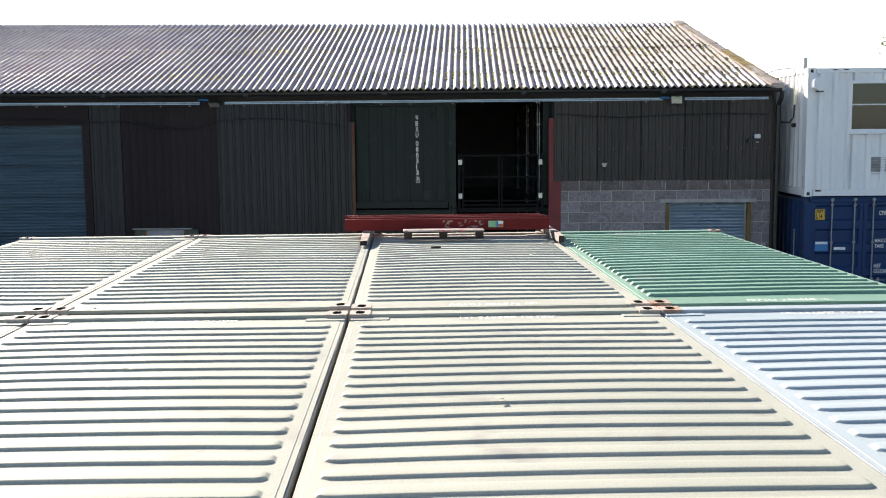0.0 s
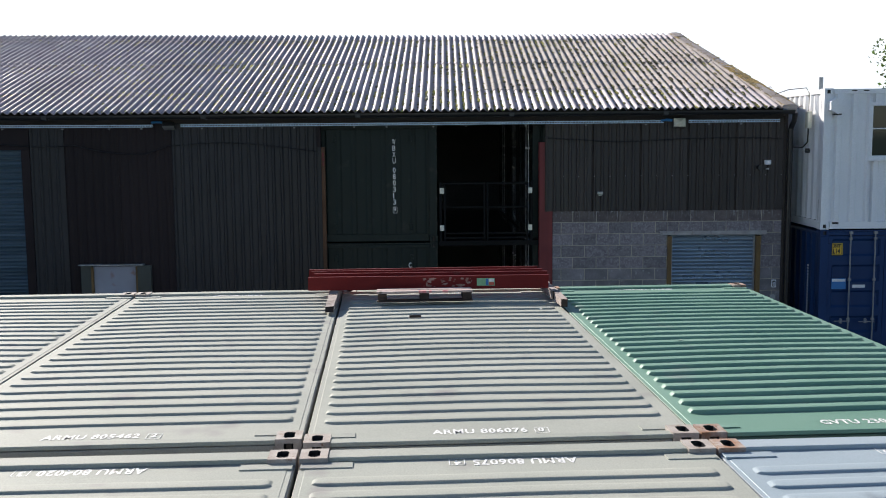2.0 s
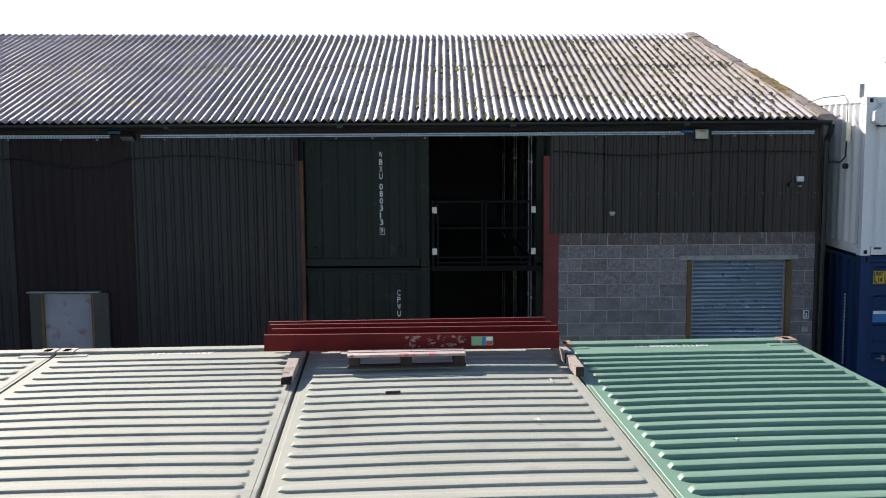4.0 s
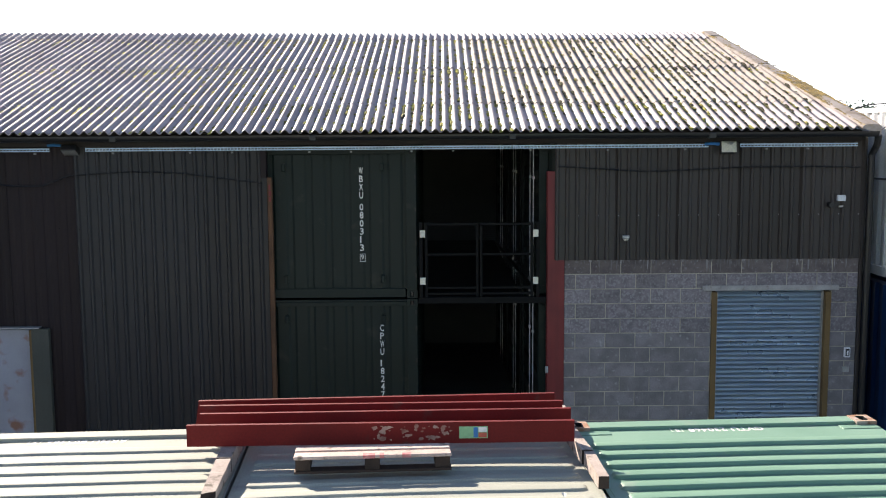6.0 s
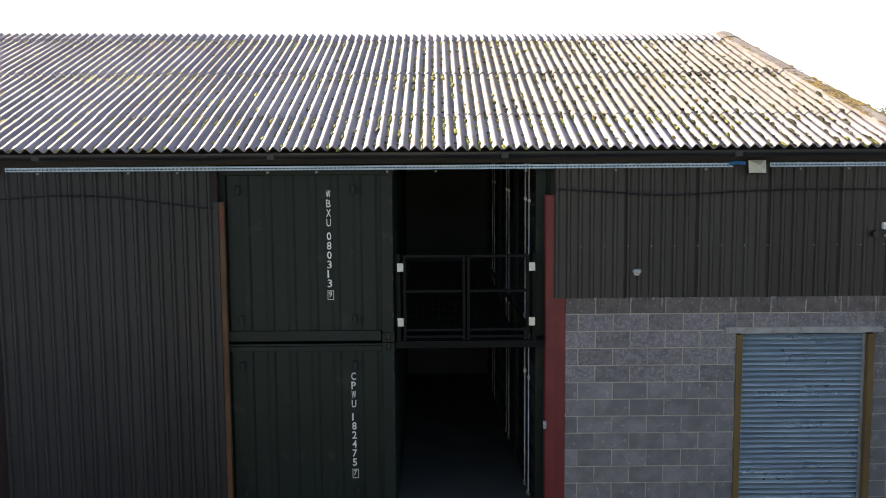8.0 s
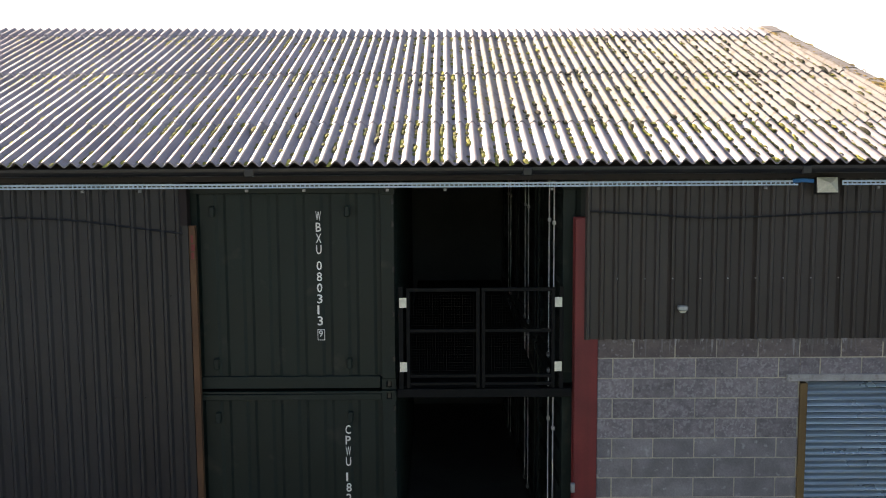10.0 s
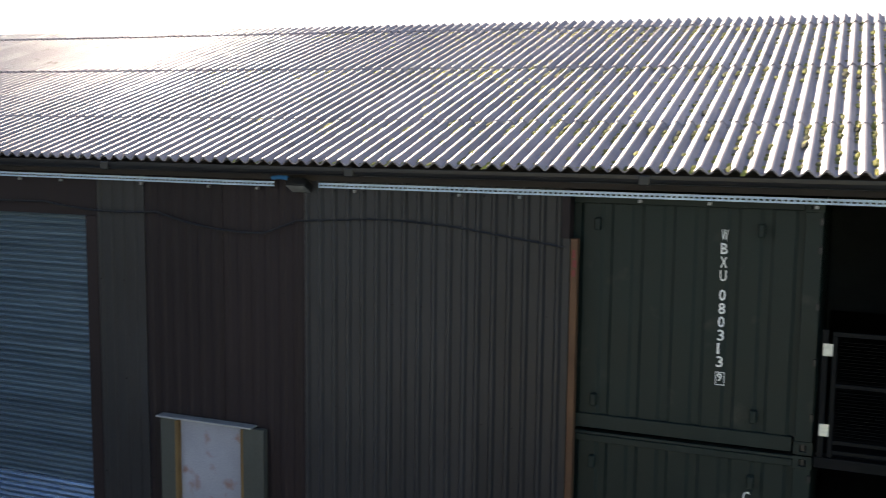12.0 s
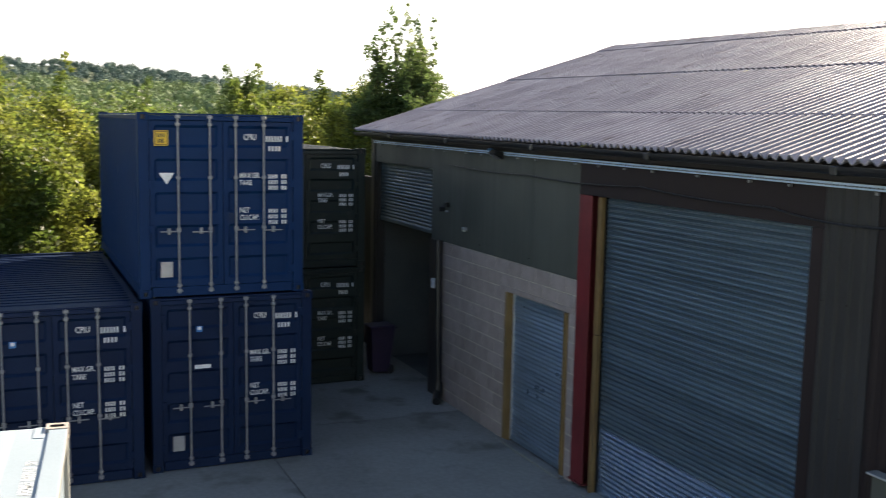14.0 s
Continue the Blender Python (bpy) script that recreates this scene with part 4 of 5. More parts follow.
# ================= containers in the tall opening =================
for z, high, txt, digit, tx, tz in ((YARD_Z, 2.42, "CPWU182475", "7", -0.564, 1.93), (2.365, 2.3, "WBXU080313", "9", -0.85, 4.337)):
    c = container(pose(-1.235, 0.1, z), DARK_GREEN, "dark green container with a white code, in the opening", H=high, doors=False, group="containers in the shed")
    zz = tz - 0.1
    for i, ch in enumerate(txt):
        lettered(ch, 0.142, LETTER, c, pose(tx + 1.235 - 0.03, -0.006, zz - z), bold=0.012, fit=0.06 if ch != "1" else 0.022)
        zz -= 0.1235 + (0.055 if i == 3 else 0)
    lettered(digit, 0.105, LETTER, c, pose(tx + 1.235 - 0.019, -0.006, zz - z), bold=0.012, fit=0.046)
    g = bmesh.new()
    for x0, x1, a, b in ((-0.048, 0.034, 0.099, 0.106), (-0.048, 0.034, -0.018, -0.011), (-0.048, -0.041, -0.011, 0.099), (0.027, 0.034, -0.011, 0.099)):
        block(g, x0, x1, -0.001, 0.001, a, b)
    tagged(part("lettering", g, LETTER, c, "white box round the check digit", m=pose(tx + 1.25, -0.006, zz - z)), kind="stuff")
    for x in (-0.78, 0.7):
        for zp in (0.3, 2.0):
            part("lashing_pad", boxy(-0.03, 0.03, -0.03, 0.04, -0.06, 0.06, bevel=0.01), DARK_GREEN, c, m=pose(x, -0.0, zp + high - 2.3))
    for zp in (0.35, 0.85, 1.35, 1.85, 2.1):
        part("lug", boxy(-0.015, 0.015, -0.012, 0.02, -0.03, 0.03, bevel=0.004), BLACK, c, m=pose(1.2, 0.0, zp + high - 2.3))
for lvl, high in ((YARD_Z, 2.42), (2.40, 2.3)):
    for ox, cy in ((1.8, 1.45), (1.715, 4.05), (1.63, 6.65)):
        container(pose(ox, cy, lvl, 0, 0, -88.1), DARK_GREEN, "dark green container with galvanised locking bars, along the inner passage", H=high, L=2.99, words=False, fittings=False, bar_leaves=(1,), group="containers in the shed")
mz = thing("mezzanine", pose(0, 0, 0), "dark steel gangway deck inside the opening", "gangway")
part("deck", boxy(0.0, 1.58, 0.2, 8.3, 2.335, 2.375), DARK_STEEL, mz)
part("edge_beam", boxy(0.0, 1.93, 0.02, 0.1, 2.29, 2.385), DARK_STEEL, mz)


def gate_leaf(g, x0, x1):
    w = x1 - x0
    leaf = part("leaf", block(bmesh.new(), 0, w, -0.02, 0.02, 1.085, 1.125, 0.004), DARK_STEEL, g, m=pose(x0, 0, 0))
    for z in (0.03, 0.12, 0.63):
        part("rail", boxy(0.041, w - 0.041, -0.018, 0.018, z, z + 0.035), DARK_STEEL, leaf)
    for x in (0.0, w - 0.04):
        part("stile", boxy(x, x + 0.04, -0.02, 0.02, 0.0, 1.084), DARK_STEEL, leaf)
    me_v, me_f = [], []
    for k in range(int((w - 0.08) / 0.03)):
        x = 0.05 + k * 0.03
        i = len(me_v)
        me_v.extend([(x, 0, 0.15), (x + 0.0016, 0, 0.15), (x + 0.0016, 0, 1.085), (x, 0, 1.085)]); me_f.append((i, i + 1, i + 2, i + 3))
    for k in range(30):
        z = 0.165 + k * 0.03
        i = len(me_v)
        me_v.extend([(0.04, 0.003, z), (w - 0.04, 0.003, z), (w - 0.04, 0.003, z + 0.0016), (0.04, 0.003, z + 0.0016)]); me_f.append((i, i + 1, i + 2, i + 3))
    me = bpy.data.meshes.new("mesh_infill")
    me.from_pydata(me_v, [], me_f)
    part("mesh_infill", me, DARK_STEEL, leaf)
    return leaf


gt = thing("safety_gate", pose(0, 0.05, 2.392), "dark steel double gate with mesh infill on the gangway edge", "gate")
gate_leaf(gt, 0.105, 0.915)
gate_leaf(gt, 0.935, 1.745)
for x in (0.02, 1.79):
    part("post", boxy(x, x + 0.05, -0.025, 0.025, -0.005, 1.14), DARK_STEEL, gt)
for x in (0.042, 1.752):
    for z in (0.245, 0.965):
        part("hinge_plate", boxy(-0.012, 0.068, -0.034, -0.026, -0.055, 0.055, bevel=0.002), LAMP_FACE, gt, "pale hinge plate", m=pose(x, 0, z))

# ================= field of containers before the shed =================
TH_F, TH_N = radians(3.4), radians(3.1)


def on_roof(c, txt, digit, x, y, flip, worn=WORN_LETTER, H=H_YARD):
    """A code painted on the flat end of a roof, with its check digit in a box."""
    turn = pose(x, y, H - 0.0295, -90, 0, 0) if not flip else pose(x, y, H - 0.0295) @ pose(0, 0, 0, 0, 0, 180) @ pose(0, 0, 0, -90)
    word = lettered(txt, 0.13, worn, c, turn, squeeze=0.72, spacing=1.08)
    w = max(v.co.x for v in word.data.vertices) + 0.045
    lettered(digit, 0.11, worn, c, turn @ pose(w + 0.022, 0, 0.012), squeeze=0.75)
    b = bmesh.new()
    for x0, x1, a, d in ((0, 0.092, 0, 0.005), (0, 0.092, 0.105, 0.11), (0, 0.005, 0, 0.11), (0.087, 0.092, 0, 0.11)):
        block(b, w + x0, w + x1, -0.0005, 0.0005, a, d)
    tagged(part("lettering", b, worn, c, m=turn), kind="stuff")


far_row = ((-2, OLIVE, "ARMU 804117", "6", 0.3), (-1, OLIVE, "ARMU 805462", "2", 1.3), (0, OLIVE, "ARMU 806076", "0", 2.3), (1, GREEN, "GVTU 230468", "5", 3.3))
for k, paint, code, digit, sd in far_row:
    ox, oy = -0.76 + (k + 0.5) * 2.446 * math.cos(TH_F), -13.5 + (k + 0.5) * 2.446 * math.sin(TH_F) + (0.085 if k < 0 else 0.0)
    fp = FRAME_OLIVE if paint is OLIVE else pbr("green_frame_paint", (0.11, 0.16, 0.11), (0.07, 0.13, 0.09), 0.55, scale=3, fine=80, bump=0.08, dirt=(0.06, 0.06, 0.04))
    c = container(pose(ox, oy, YARD_Z, 0, 0, math.degrees(TH_F)), paint, "olive-grey container with a faded white roof code" if paint is OLIVE else "green container with a faded white roof code", doors=False, frame_paint=fp, castings=RUST if paint is GREEN else RUSTY_OLIVE, group="containers in the yard", seed=sd, start=0.487 if paint is OLIVE else 0.515, pitch={-2: 0.2203, -1: 0.2203, 0: 0.2175, 1: 0.2145}[k], ribs=25, edges=(0.002 if k else 0.012, 0.002 if k != -1 else 0.012), H=H_YARD, rib=0.015 if paint is OLIVE else 0.027, W=2.426 if paint is OLIVE else 2.438)
    if k > -2:
        on_roof(c, code, digit, -0.42 if paint is OLIVE else -0.36, 0.18, False)
        on_roof(c, code, digit, 0.3, 6.058 - 0.13, True)
near_row = ((-2, OLIVE, "ARMU 804331", "8", 5.3), (-1, OLIVE, "ARMU 804020", "3", 6.3), (0, OLIVE, "ARMU 806075", "4", 7.3), (1, PALE_BLUE, "GVTU 200711", "0", 8.3))
for k, paint, code, digit, sd in near_row:
    fx, fy = -0.75 + (k + 0.5) * 2.446 * math.cos(TH_N), -13.62 + (k + 0.5) * 2.446 * math.sin(TH_N)
    ox, oy = fx + 6.058 * math.sin(TH_N), fy - 6.058 * math.cos(TH_N)
    fp = FRAME_OLIVE if paint is OLIVE else pbr("blue_frame_paint", (0.2, 0.24, 0.28), (0.15, 0.18, 0.21), 0.55, scale=3, fine=80, bump=0.08)
    c = container(pose(ox, oy, YARD_Z, 0, 0, math.degrees(TH_N)), paint, "olive-grey container with a faded white roof code" if paint is OLIVE else "pale blue container with a faded white roof code", doors=False, frame_paint=fp, castings=RUSTY_OLIVE if paint is OLIVE else RUST, group="containers in the yard", seed=sd, edges=(0.002 if k else 0.012, 0.002 if k != -1 else 0.012), H=H_YARD, W=2.426 if paint is OLIVE else 2.438)
    on_roof(c, code, digit, 0.38 if paint is OLIVE else 0.43, 6.058 - 0.16, True)
c = container(pose(-8.54, -13.25, YARD_Z, 0, 0, -5.7), PALE_BLUE, "pale blue-grey container with a sunlit roof", doors=False, frame_paint=FRAME_OLIVE, castings=RUSTY_OLIVE, group="containers in the yard", seed=9.1, H=H_YARD)
on_roof(c, "ARMU 803915", "0", 0.4, 6.058 - 0.16, True)

# ---- steel beams on timber bearers, on the container roofs ----
TOP = 2.591


def bearer(runs, label):
    """Weathered baulks end to end; each run: ends (x, y), width and height at its near and far end, and the rake of its near cut."""
    b = thing("timber_bearer", pose(0, 0, 0), label, "timber", "timber bearers under the beams")
    for (x0, y0), (x1, y1), w0, h0, w1, h1, rake in runs:
        d = Vector((x1 - x0, y1 - y0, 0))
        L = d.length
        bm = bmesh.new()
        rings = []
        for k in range(9):
            f = k / 8
            w, h = w0 + (w1 - w0) * f, h0 + (h1 - h0) * f
            wob = 0.004 * noise.noise((x0 * 3, f * 5, 2.0))
            cut = rake if k == 0 else 0.0
            rings.append([bm.verts.new((sx * w / 2 + wob, f * L + (cut if sz else 0.0) * (1 if sx > 0 else 0.4), sz * (h + 0.003 * noise.noise((f * 6, x1, 4.0))))) for sx, sz in ((-1, 0), (1, 0), (1, 1), (-1, 1))])
        for p, q in zip(rings, rings[1:]):
            for k in range(4):
                n = (k + 1) % 4
                bm.faces.new((p[k], p[n], q[n], q[k]))
        bm.faces.new(rings[-1])
        at = pose(x0, y0, TOP + 0.004, 0, 0, math.degrees(math.atan2(d.y, d.x)) - 90)
        part("baulk", bm, BEARER, b, m=at)
        # dark face over the near cut end: the shade on it, as colour
        g = bmesh.new()
        g.faces.new([g.verts.new((v.x, v.y - 0.0015, v.z)) for v in ((-w0 / 2, 0, 0), (w0 / 2, 0, 0), (w0 / 2, rake, h0), (-w0 / 2, rake * 0.4, h0)) for v in (Vector(v),)])
        part("cut_end", g, DARK_SHADE_TIMBER, b, "cut end of the baulk, its shade put in as dark colour", m=at)
    return b


bearer((((-1.1, -9.03), (-1.12, -8.45), 0.085, 0.05, 0.1, 0.095, 0.1), ((-1.12, -8.44), (-1.17, -7.3), 0.1, 0.1, 0.1, 0.1, 0.0)), "weathered timber baulk with a wedge-cut end across the container seam")
bearer((((1.385, -8.82), (1.36, -8.32), 0.068, 0.085, 0.07, 0.09, 0.0), ((1.35, -8.33), (1.3, -7.78), 0.075, 0.1, 0.075, 0.1, 0.0), ((1.3, -7.77), (1.29, -7.2), 0.09, 0.1, 0.09, 0.1, 0.0)), "weathered timber baulks end to end along the seam")


def channel_beam(xl, yl, xr, yr, label, skew=0.02):
    """A rolled steel channel with toes away from its web, web to -y."""
    d = Vector((xr - xl, yr - yl, 0))
    b = thing("steel_beam", pose(xl, yl, TOP + 0.108, 0, 0, math.degrees(math.atan2(d.y, d.x))), label, "steel beam", "red steel beams on the roof")
    bm = bmesh.new()
    prof = [(0, 0), (0.032, 0), (0.032, 0.008), (0.012, 0.011), (0.007, 0.016), (0.007, 0.136), (0.012, 0.141), (0.032, 0.144), (0.032, 0.152), (0, 0.152)]
    a = [bm.verts.new((skew * z / 0.152, y, z)) for y, z in prof]
    e = [bm.verts.new((d.length, y, z)) for y, z in prof]
    for k in range(len(prof)):
        n = (k + 1) % len(prof)
        bm.faces.new((a[k], e[k], e[n], a[n]))
    bm.faces.new(a); bm.faces.new(e[::-1])
    part("section", bm, RED_STEEL, b)
    return b


b1 = channel_beam(-1.425, -8.215, 1.285, -8.155, "red oxide steel channel with a label and bare scuffs", 0.0)
channel_beam(-1.47, -7.93, 1.3, -7.845, "red oxide steel channel resting on timber baulks", 0.07)
channel_beam(-1.475, -7.71, 1.262, -7.64, "red oxide steel channel resting on timber baulks")
channel_beam(-1.515, -7.57, 1.228, -7.41, "red oxide steel channel resting on timber baulks")
part("label", boxy(0, 0.2, -0.003, 0, 0, 0.085, bevel=0.001), SIGN_GREEN, b1, "green, blue and white paper label", m=pose(1.9, -0.001, 0.035))
part("label", boxy(0.1, 0.13, -0.005, 0, 0.006, 0.079, bevel=0.001), SIGN_BLUE, b1, m=pose(1.9, -0.001, 0.035))
part("label", boxy(0.135, 0.193, -0.005, 0, 0.045, 0.079, bevel=0.001), LETTER, b1, m=pose(1.9, -0.001, 0.035))
part("label", boxy(0.135, 0.193, -0.005, 0, 0.006, 0.04, bevel=0.001), SIGN_RED, b1, m=pose(1.9, -0.001, 0.035))
rnd = random.Random(4)
g = bmesh.new()
for k in range(60):
    cx = 1.28 + rnd.random() * 0.1 if k < 9 else 1.3 + rnd.random() * 0.55
    cz, r = 0.03 + rnd.random() * 0.1, 0.003 + rnd.random() ** 2 * 0.014
    vs = [g.verts.new((cx + r * (1.5 if k > 8 else 0.8) * math.cos(a) * (0.5 + rnd.random()), -0.0012 - k * 0.00002, cz + r * math.sin(a) * (0.4 + rnd.random()))) for a in [2 * math.pi * i / 7 for i in range(7)]]
    g.faces.new(vs)
tagged(part("scuff", g, SCUFF, b1, "bare scuffed patches in the paint"), kind="stuff")

pl = thing("pallet_piece", pose(-0.63, -8.57, TOP + 0.004, 0, 0, 3.6), "cut end of a pallet with red paint on its top board", "pallet")
part("top_board", boxy(0, 1.05, 0, 0.1, 0.118, 0.14), PALE_TIMBER, pl)
part("top_board", boxy(0, 1.05, 0.13, 0.23, 0.118, 0.14), PALE_TIMBER, pl)
# bottom board and blocks carry the shade under the pallet in their colour
part("bottom_board", boxy(0, 1.05, 0, 0.1, 0.022, 0.04), DARK_SHADE_TIMBER, pl)
for x in (0.0, 0.46, 0.93):
    part("pallet_block", boxy(x + 0.01, x + 0.11, 0.005, 0.2, 0.041, 0.117), DARK_SHADE_TIMBER, pl)
for x, w in ((0.46, 0.08), (0.57, 0.03), (0.72, 0.06)):
    part("paint_mark", boxy(x, x + w, -0.002, 0.045, 0.119, 0.1415, bevel=0.001), CRIMSON, pl, "smear of red paint")
db = thing("loose_tube", pose(-0.25, -9.35, TOP + 0.012, 0, 90, 10), "short dark brown tube lying on the roof", "tube")
part("tube", tube([(0, 0, 0), (0, 0, 0.12)], 0.014, 10), DARK_SHADE_TIMBER, db)
for i, (x, y) in enumerate(((1.12, -8.92), (-2.9, -15.9), (-1.85, -15.6), (0.35, -16.3), (2.2, -10.6), (0.9, -10.1), (-3.6, -10.0))):
    lf = thing("fallen_leaf", pose(x, y, TOP + 0.002, 8, 5, 47 * i), "pale curled leaf lying on the roof", "leaf", "leaves on the container roofs")
    bm = bmesh.new()
    vs = [bm.verts.new(p) for p in ((0, -0.03, 0.0), (0.018, 0, 0.008), (0, 0.035, 0.004), (-0.018, 0, 0.01))]
    bm.faces.new(vs)
    part("blade", bm, LAMP_FACE, lf)

# ================= white cabin on the blue container, by the corner =================
bc = container(pose(8.32, -0.85, YARD_Z), CABIN_NAVY, "navy blue container with galvanised locking bars and signs", H=2.62 - YARD_Z, signs=(unit_sign_read, warning_sign, oval_plate), group="blue containers")
g = bmesh.new()
bars(g, 0, 0, 1.25, 0.055, 22)
tagged(part("lettering", g, LETTER, bc, "white lettering down the side", m=pose(-1.219, 0.55, 0.75, 0, 0, -90) @ Matrix.Rotation(radians(-90), 4, "Y")), kind="stuff")
CW, CH = 2.438, 2.59
cab = thing("site_cabin", pose(8.3, -0.87, 2.63), "white converted container cabin with a window", "cabin")
w2 = CW / 2
for sx in (-1, 1):
    for y in (0.0, 6.058):
        t = pose(sx * (w2 - 0.081), y + (0.089 if y == 0 else -0.089), 0, 0, 0, 0 if y == 0 else 180)
        part("corner_casting", cached(("corner_casting", WHITE.name), casting_mesh), WHITE, cab, m=t)
        part("corner_casting", cached(("corner_casting", WHITE.name), casting_mesh), WHITE, cab, m=Matrix.Translation((0, 0, CH - 0.118)) @ t)
        part("corner_post", boxy(-0.075, 0.075, -0.07, 0.07, 0.119, CH - 0.119), WHITE, cab, m=pose(sx * (w2 - 0.083), y + (0.078 if y == 0 else -0.078), 0))
    part("side_wall", folded(ribbed(5.74, 0.278, 0.036, 0.5, 0.24, 0.05), CH - 0.24), WHITE, cab, m=pose(sx * (w2 - 0.045), 0.16 if sx > 0 else 5.9, 0.155, 0, 0, 90 * sx))
    part("side_rail", boxy(-0.03, 0.03, 0.163, 5.895, CH - 0.09, CH - 0.01), WHITE, cab, m=pose(sx * (w2 - 0.035), 0, 0))
    part("side_rail", boxy(-0.03, 0.03, 0.163, 5.895, 0.01, 0.16), WHITE, cab, m=pose(sx * (w2 - 0.035), 0, 0))
for y in (0.04, 6.018):
    part("header_rail", boxy(-w2 + 0.179, w2 - 0.179, -0.035, 0.035, CH - 0.1, CH - 0.01), WHITE, cab, m=pose(0, y, 0))
    part("sill_rail", boxy(-w2 + 0.179, w2 - 0.179, -0.035, 0.035, 0.01, 0.14), WHITE, cab, m=pose(0, y, 0))
for x in (-0.72, -0.5, 0.3, 0.52):
    part("slot", boxy(x, x + 0.1, -0.04, 0.0, CH - 0.052, CH - 0.032, bevel=0.001), BLACK, cab, m=pose(0, 0.04, 0))
part("slot", boxy(-1.0, -0.88, -0.04, 0.0, 0.1, 0.135, bevel=0.001), BLACK, cab, m=pose(0, 0.04, 0))
WX0, WX1, WZ0, WZ1 = -0.36, 0.8, 1.31, 2.32
for x0, x1, z0, z1 in ((-w2 + 0.16, WX0, 0.14, CH - 0.1), (WX1, w2 - 0.16, 0.14, CH - 0.1), (WX0, WX1, 0.14, WZ0), (WX0, WX1, WZ1, CH - 0.1)):
    part("front_wall", folded(ribbed(x1 - x0, 0.29, 0.055, 0.6, 0.1, 0.06), z1 - z0), WHITE, cab, m=pose(x0, 0.06, z0))
part("end_wall", folded(ribbed(CW - 0.32, 0.25, 0.045, 0.5, 0.2, 0.1), CH - 0.26), WHITE, cab, m=pose(w2 - 0.16, 6.0, 0.15, 0, 0, 180))
part("roof_panel", roof_mesh(CW, 6.058, sag=4.4), WHITE, cab, m=pose(0, 0, CH - 0.03))
part("floor_panel", boxy(-w2 + 0.1, w2 - 0.1, 0.1, 5.95, 0.12, 0.16), INNER, cab)
win = part("window", block(bmesh.new(), WX0 - 0.01, WX1 + 0.01, 0.0, 0.08, WZ0 - 0.01, WZ0 + 0.05), WHITE, cab, "white window with a half-drawn blind")
part("frame", boxy(WX0 - 0.01, WX1 + 0.01, 0.0, 0.08, WZ1 - 0.05, WZ1 + 0.01), WHITE, win)
for x in (WX0 - 0.01, WX1 - 0.05):
    part("frame", boxy(x, x + 0.06, 0.0, 0.08, WZ0 + 0.051, WZ1 - 0.051), WHITE, win)
part("transom", boxy(WX0 + 0.051, WX1 - 0.051, 0.01, 0.07, 1.84, 1.865), WHITE, win)
part("pane", boxy(WX0 + 0.05, WX1 - 0.05, 0.035, 0.045, WZ0 + 0.051, 1.839, bevel=0.0), GLASS, win)
part("pane", boxy(WX0 + 0.05, WX1 - 0.05, 0.035, 0.045, 1.866, WZ1 - 0.051, bevel=0.0), GLASS, win)
part("blind", boxy(WX0 + 0.05, WX1 - 0.05, 0.05, 0.055, 1.866, WZ1 - 0.051, bevel=0.0), ZINC, win, "grey blind behind the upper pane")
part("sill", boxy(WX0 - 0.05, WX1 + 0.05, -0.05, 0.06, WZ0 - 0.05, WZ0 - 0.011), WHITE, win)
vent = part("vent", boxy(0.1, 0.56, 0.0, 0.03, 0.46, 0.49), WHITE, cab, "grey louvred vent")
part("frame", boxy(0.1, 0.56, 0.0, 0.03, 0.8, 0.83), WHITE, vent)
for k in range(9):
    part("louvre", cached(("louvre",), lambda: boxy(0.11, 0.55, -0.012, 0.012, -0.012, 0.004, bevel=0.001)), ZINC, vent, m=pose(0, 0.015, 0.515 + 0.033 * k, 30))
ab = thing("alarm_box", pose(7.29, -0.95, 4.9), "white six-sided alarm bell box on the cabin", "alarm box")
part("cover", rod(bmesh.new(), (0, -0.06, 0), (0, 0.1, 0), 0.15, 6, 0.16), WHITE, ab)
part("strobe", boxy(-0.07, 0.07, -0.05, 0.03, -0.165, -0.14), BLACK, ab)
vp = thing("vent_pipe", pose(6.98, -0.55, 5.2), "short grey pipe standing on the cabin roof edge", "pipe")
part("pipe", rod(bmesh.new(), (0.15, 0, -0.02), (0.15, 0, 0.24), 0.04, 10), ZINC, vp)
jb = thing("junction_box", pose(7.03, -0.3, 4.66), "pale junction box with black cables on the cabin side", "junction box")
part("box", boxy(-0.06, 0.02, -0.07, 0.07, -0.16, 0.16, bevel=0.01), LAMP_FACE, jb)
part("conduit", tube([(-0.02, 0.0, 0.16), (-0.02, 0.0, 0.5), (-0.06, 0.05, 0.6), (-0.3, 0.35, 0.58), (-0.5, 0.5, 0.5)], 0.008, 8), BLACK, jb)
part("conduit", tube([(-0.02, 0, -0.16), (-0.02, 0.02, -0.42), (-0.08, 0.1, -0.52), (-0.3, 0.22, -0.5)], 0.014, 8), BLACK, jb)
part("gland", rod(bmesh.new(), (-0.05, 0.02, -0.58), (0.02, 0.02, -0.58), 0.045, 10), BLACK, jb)

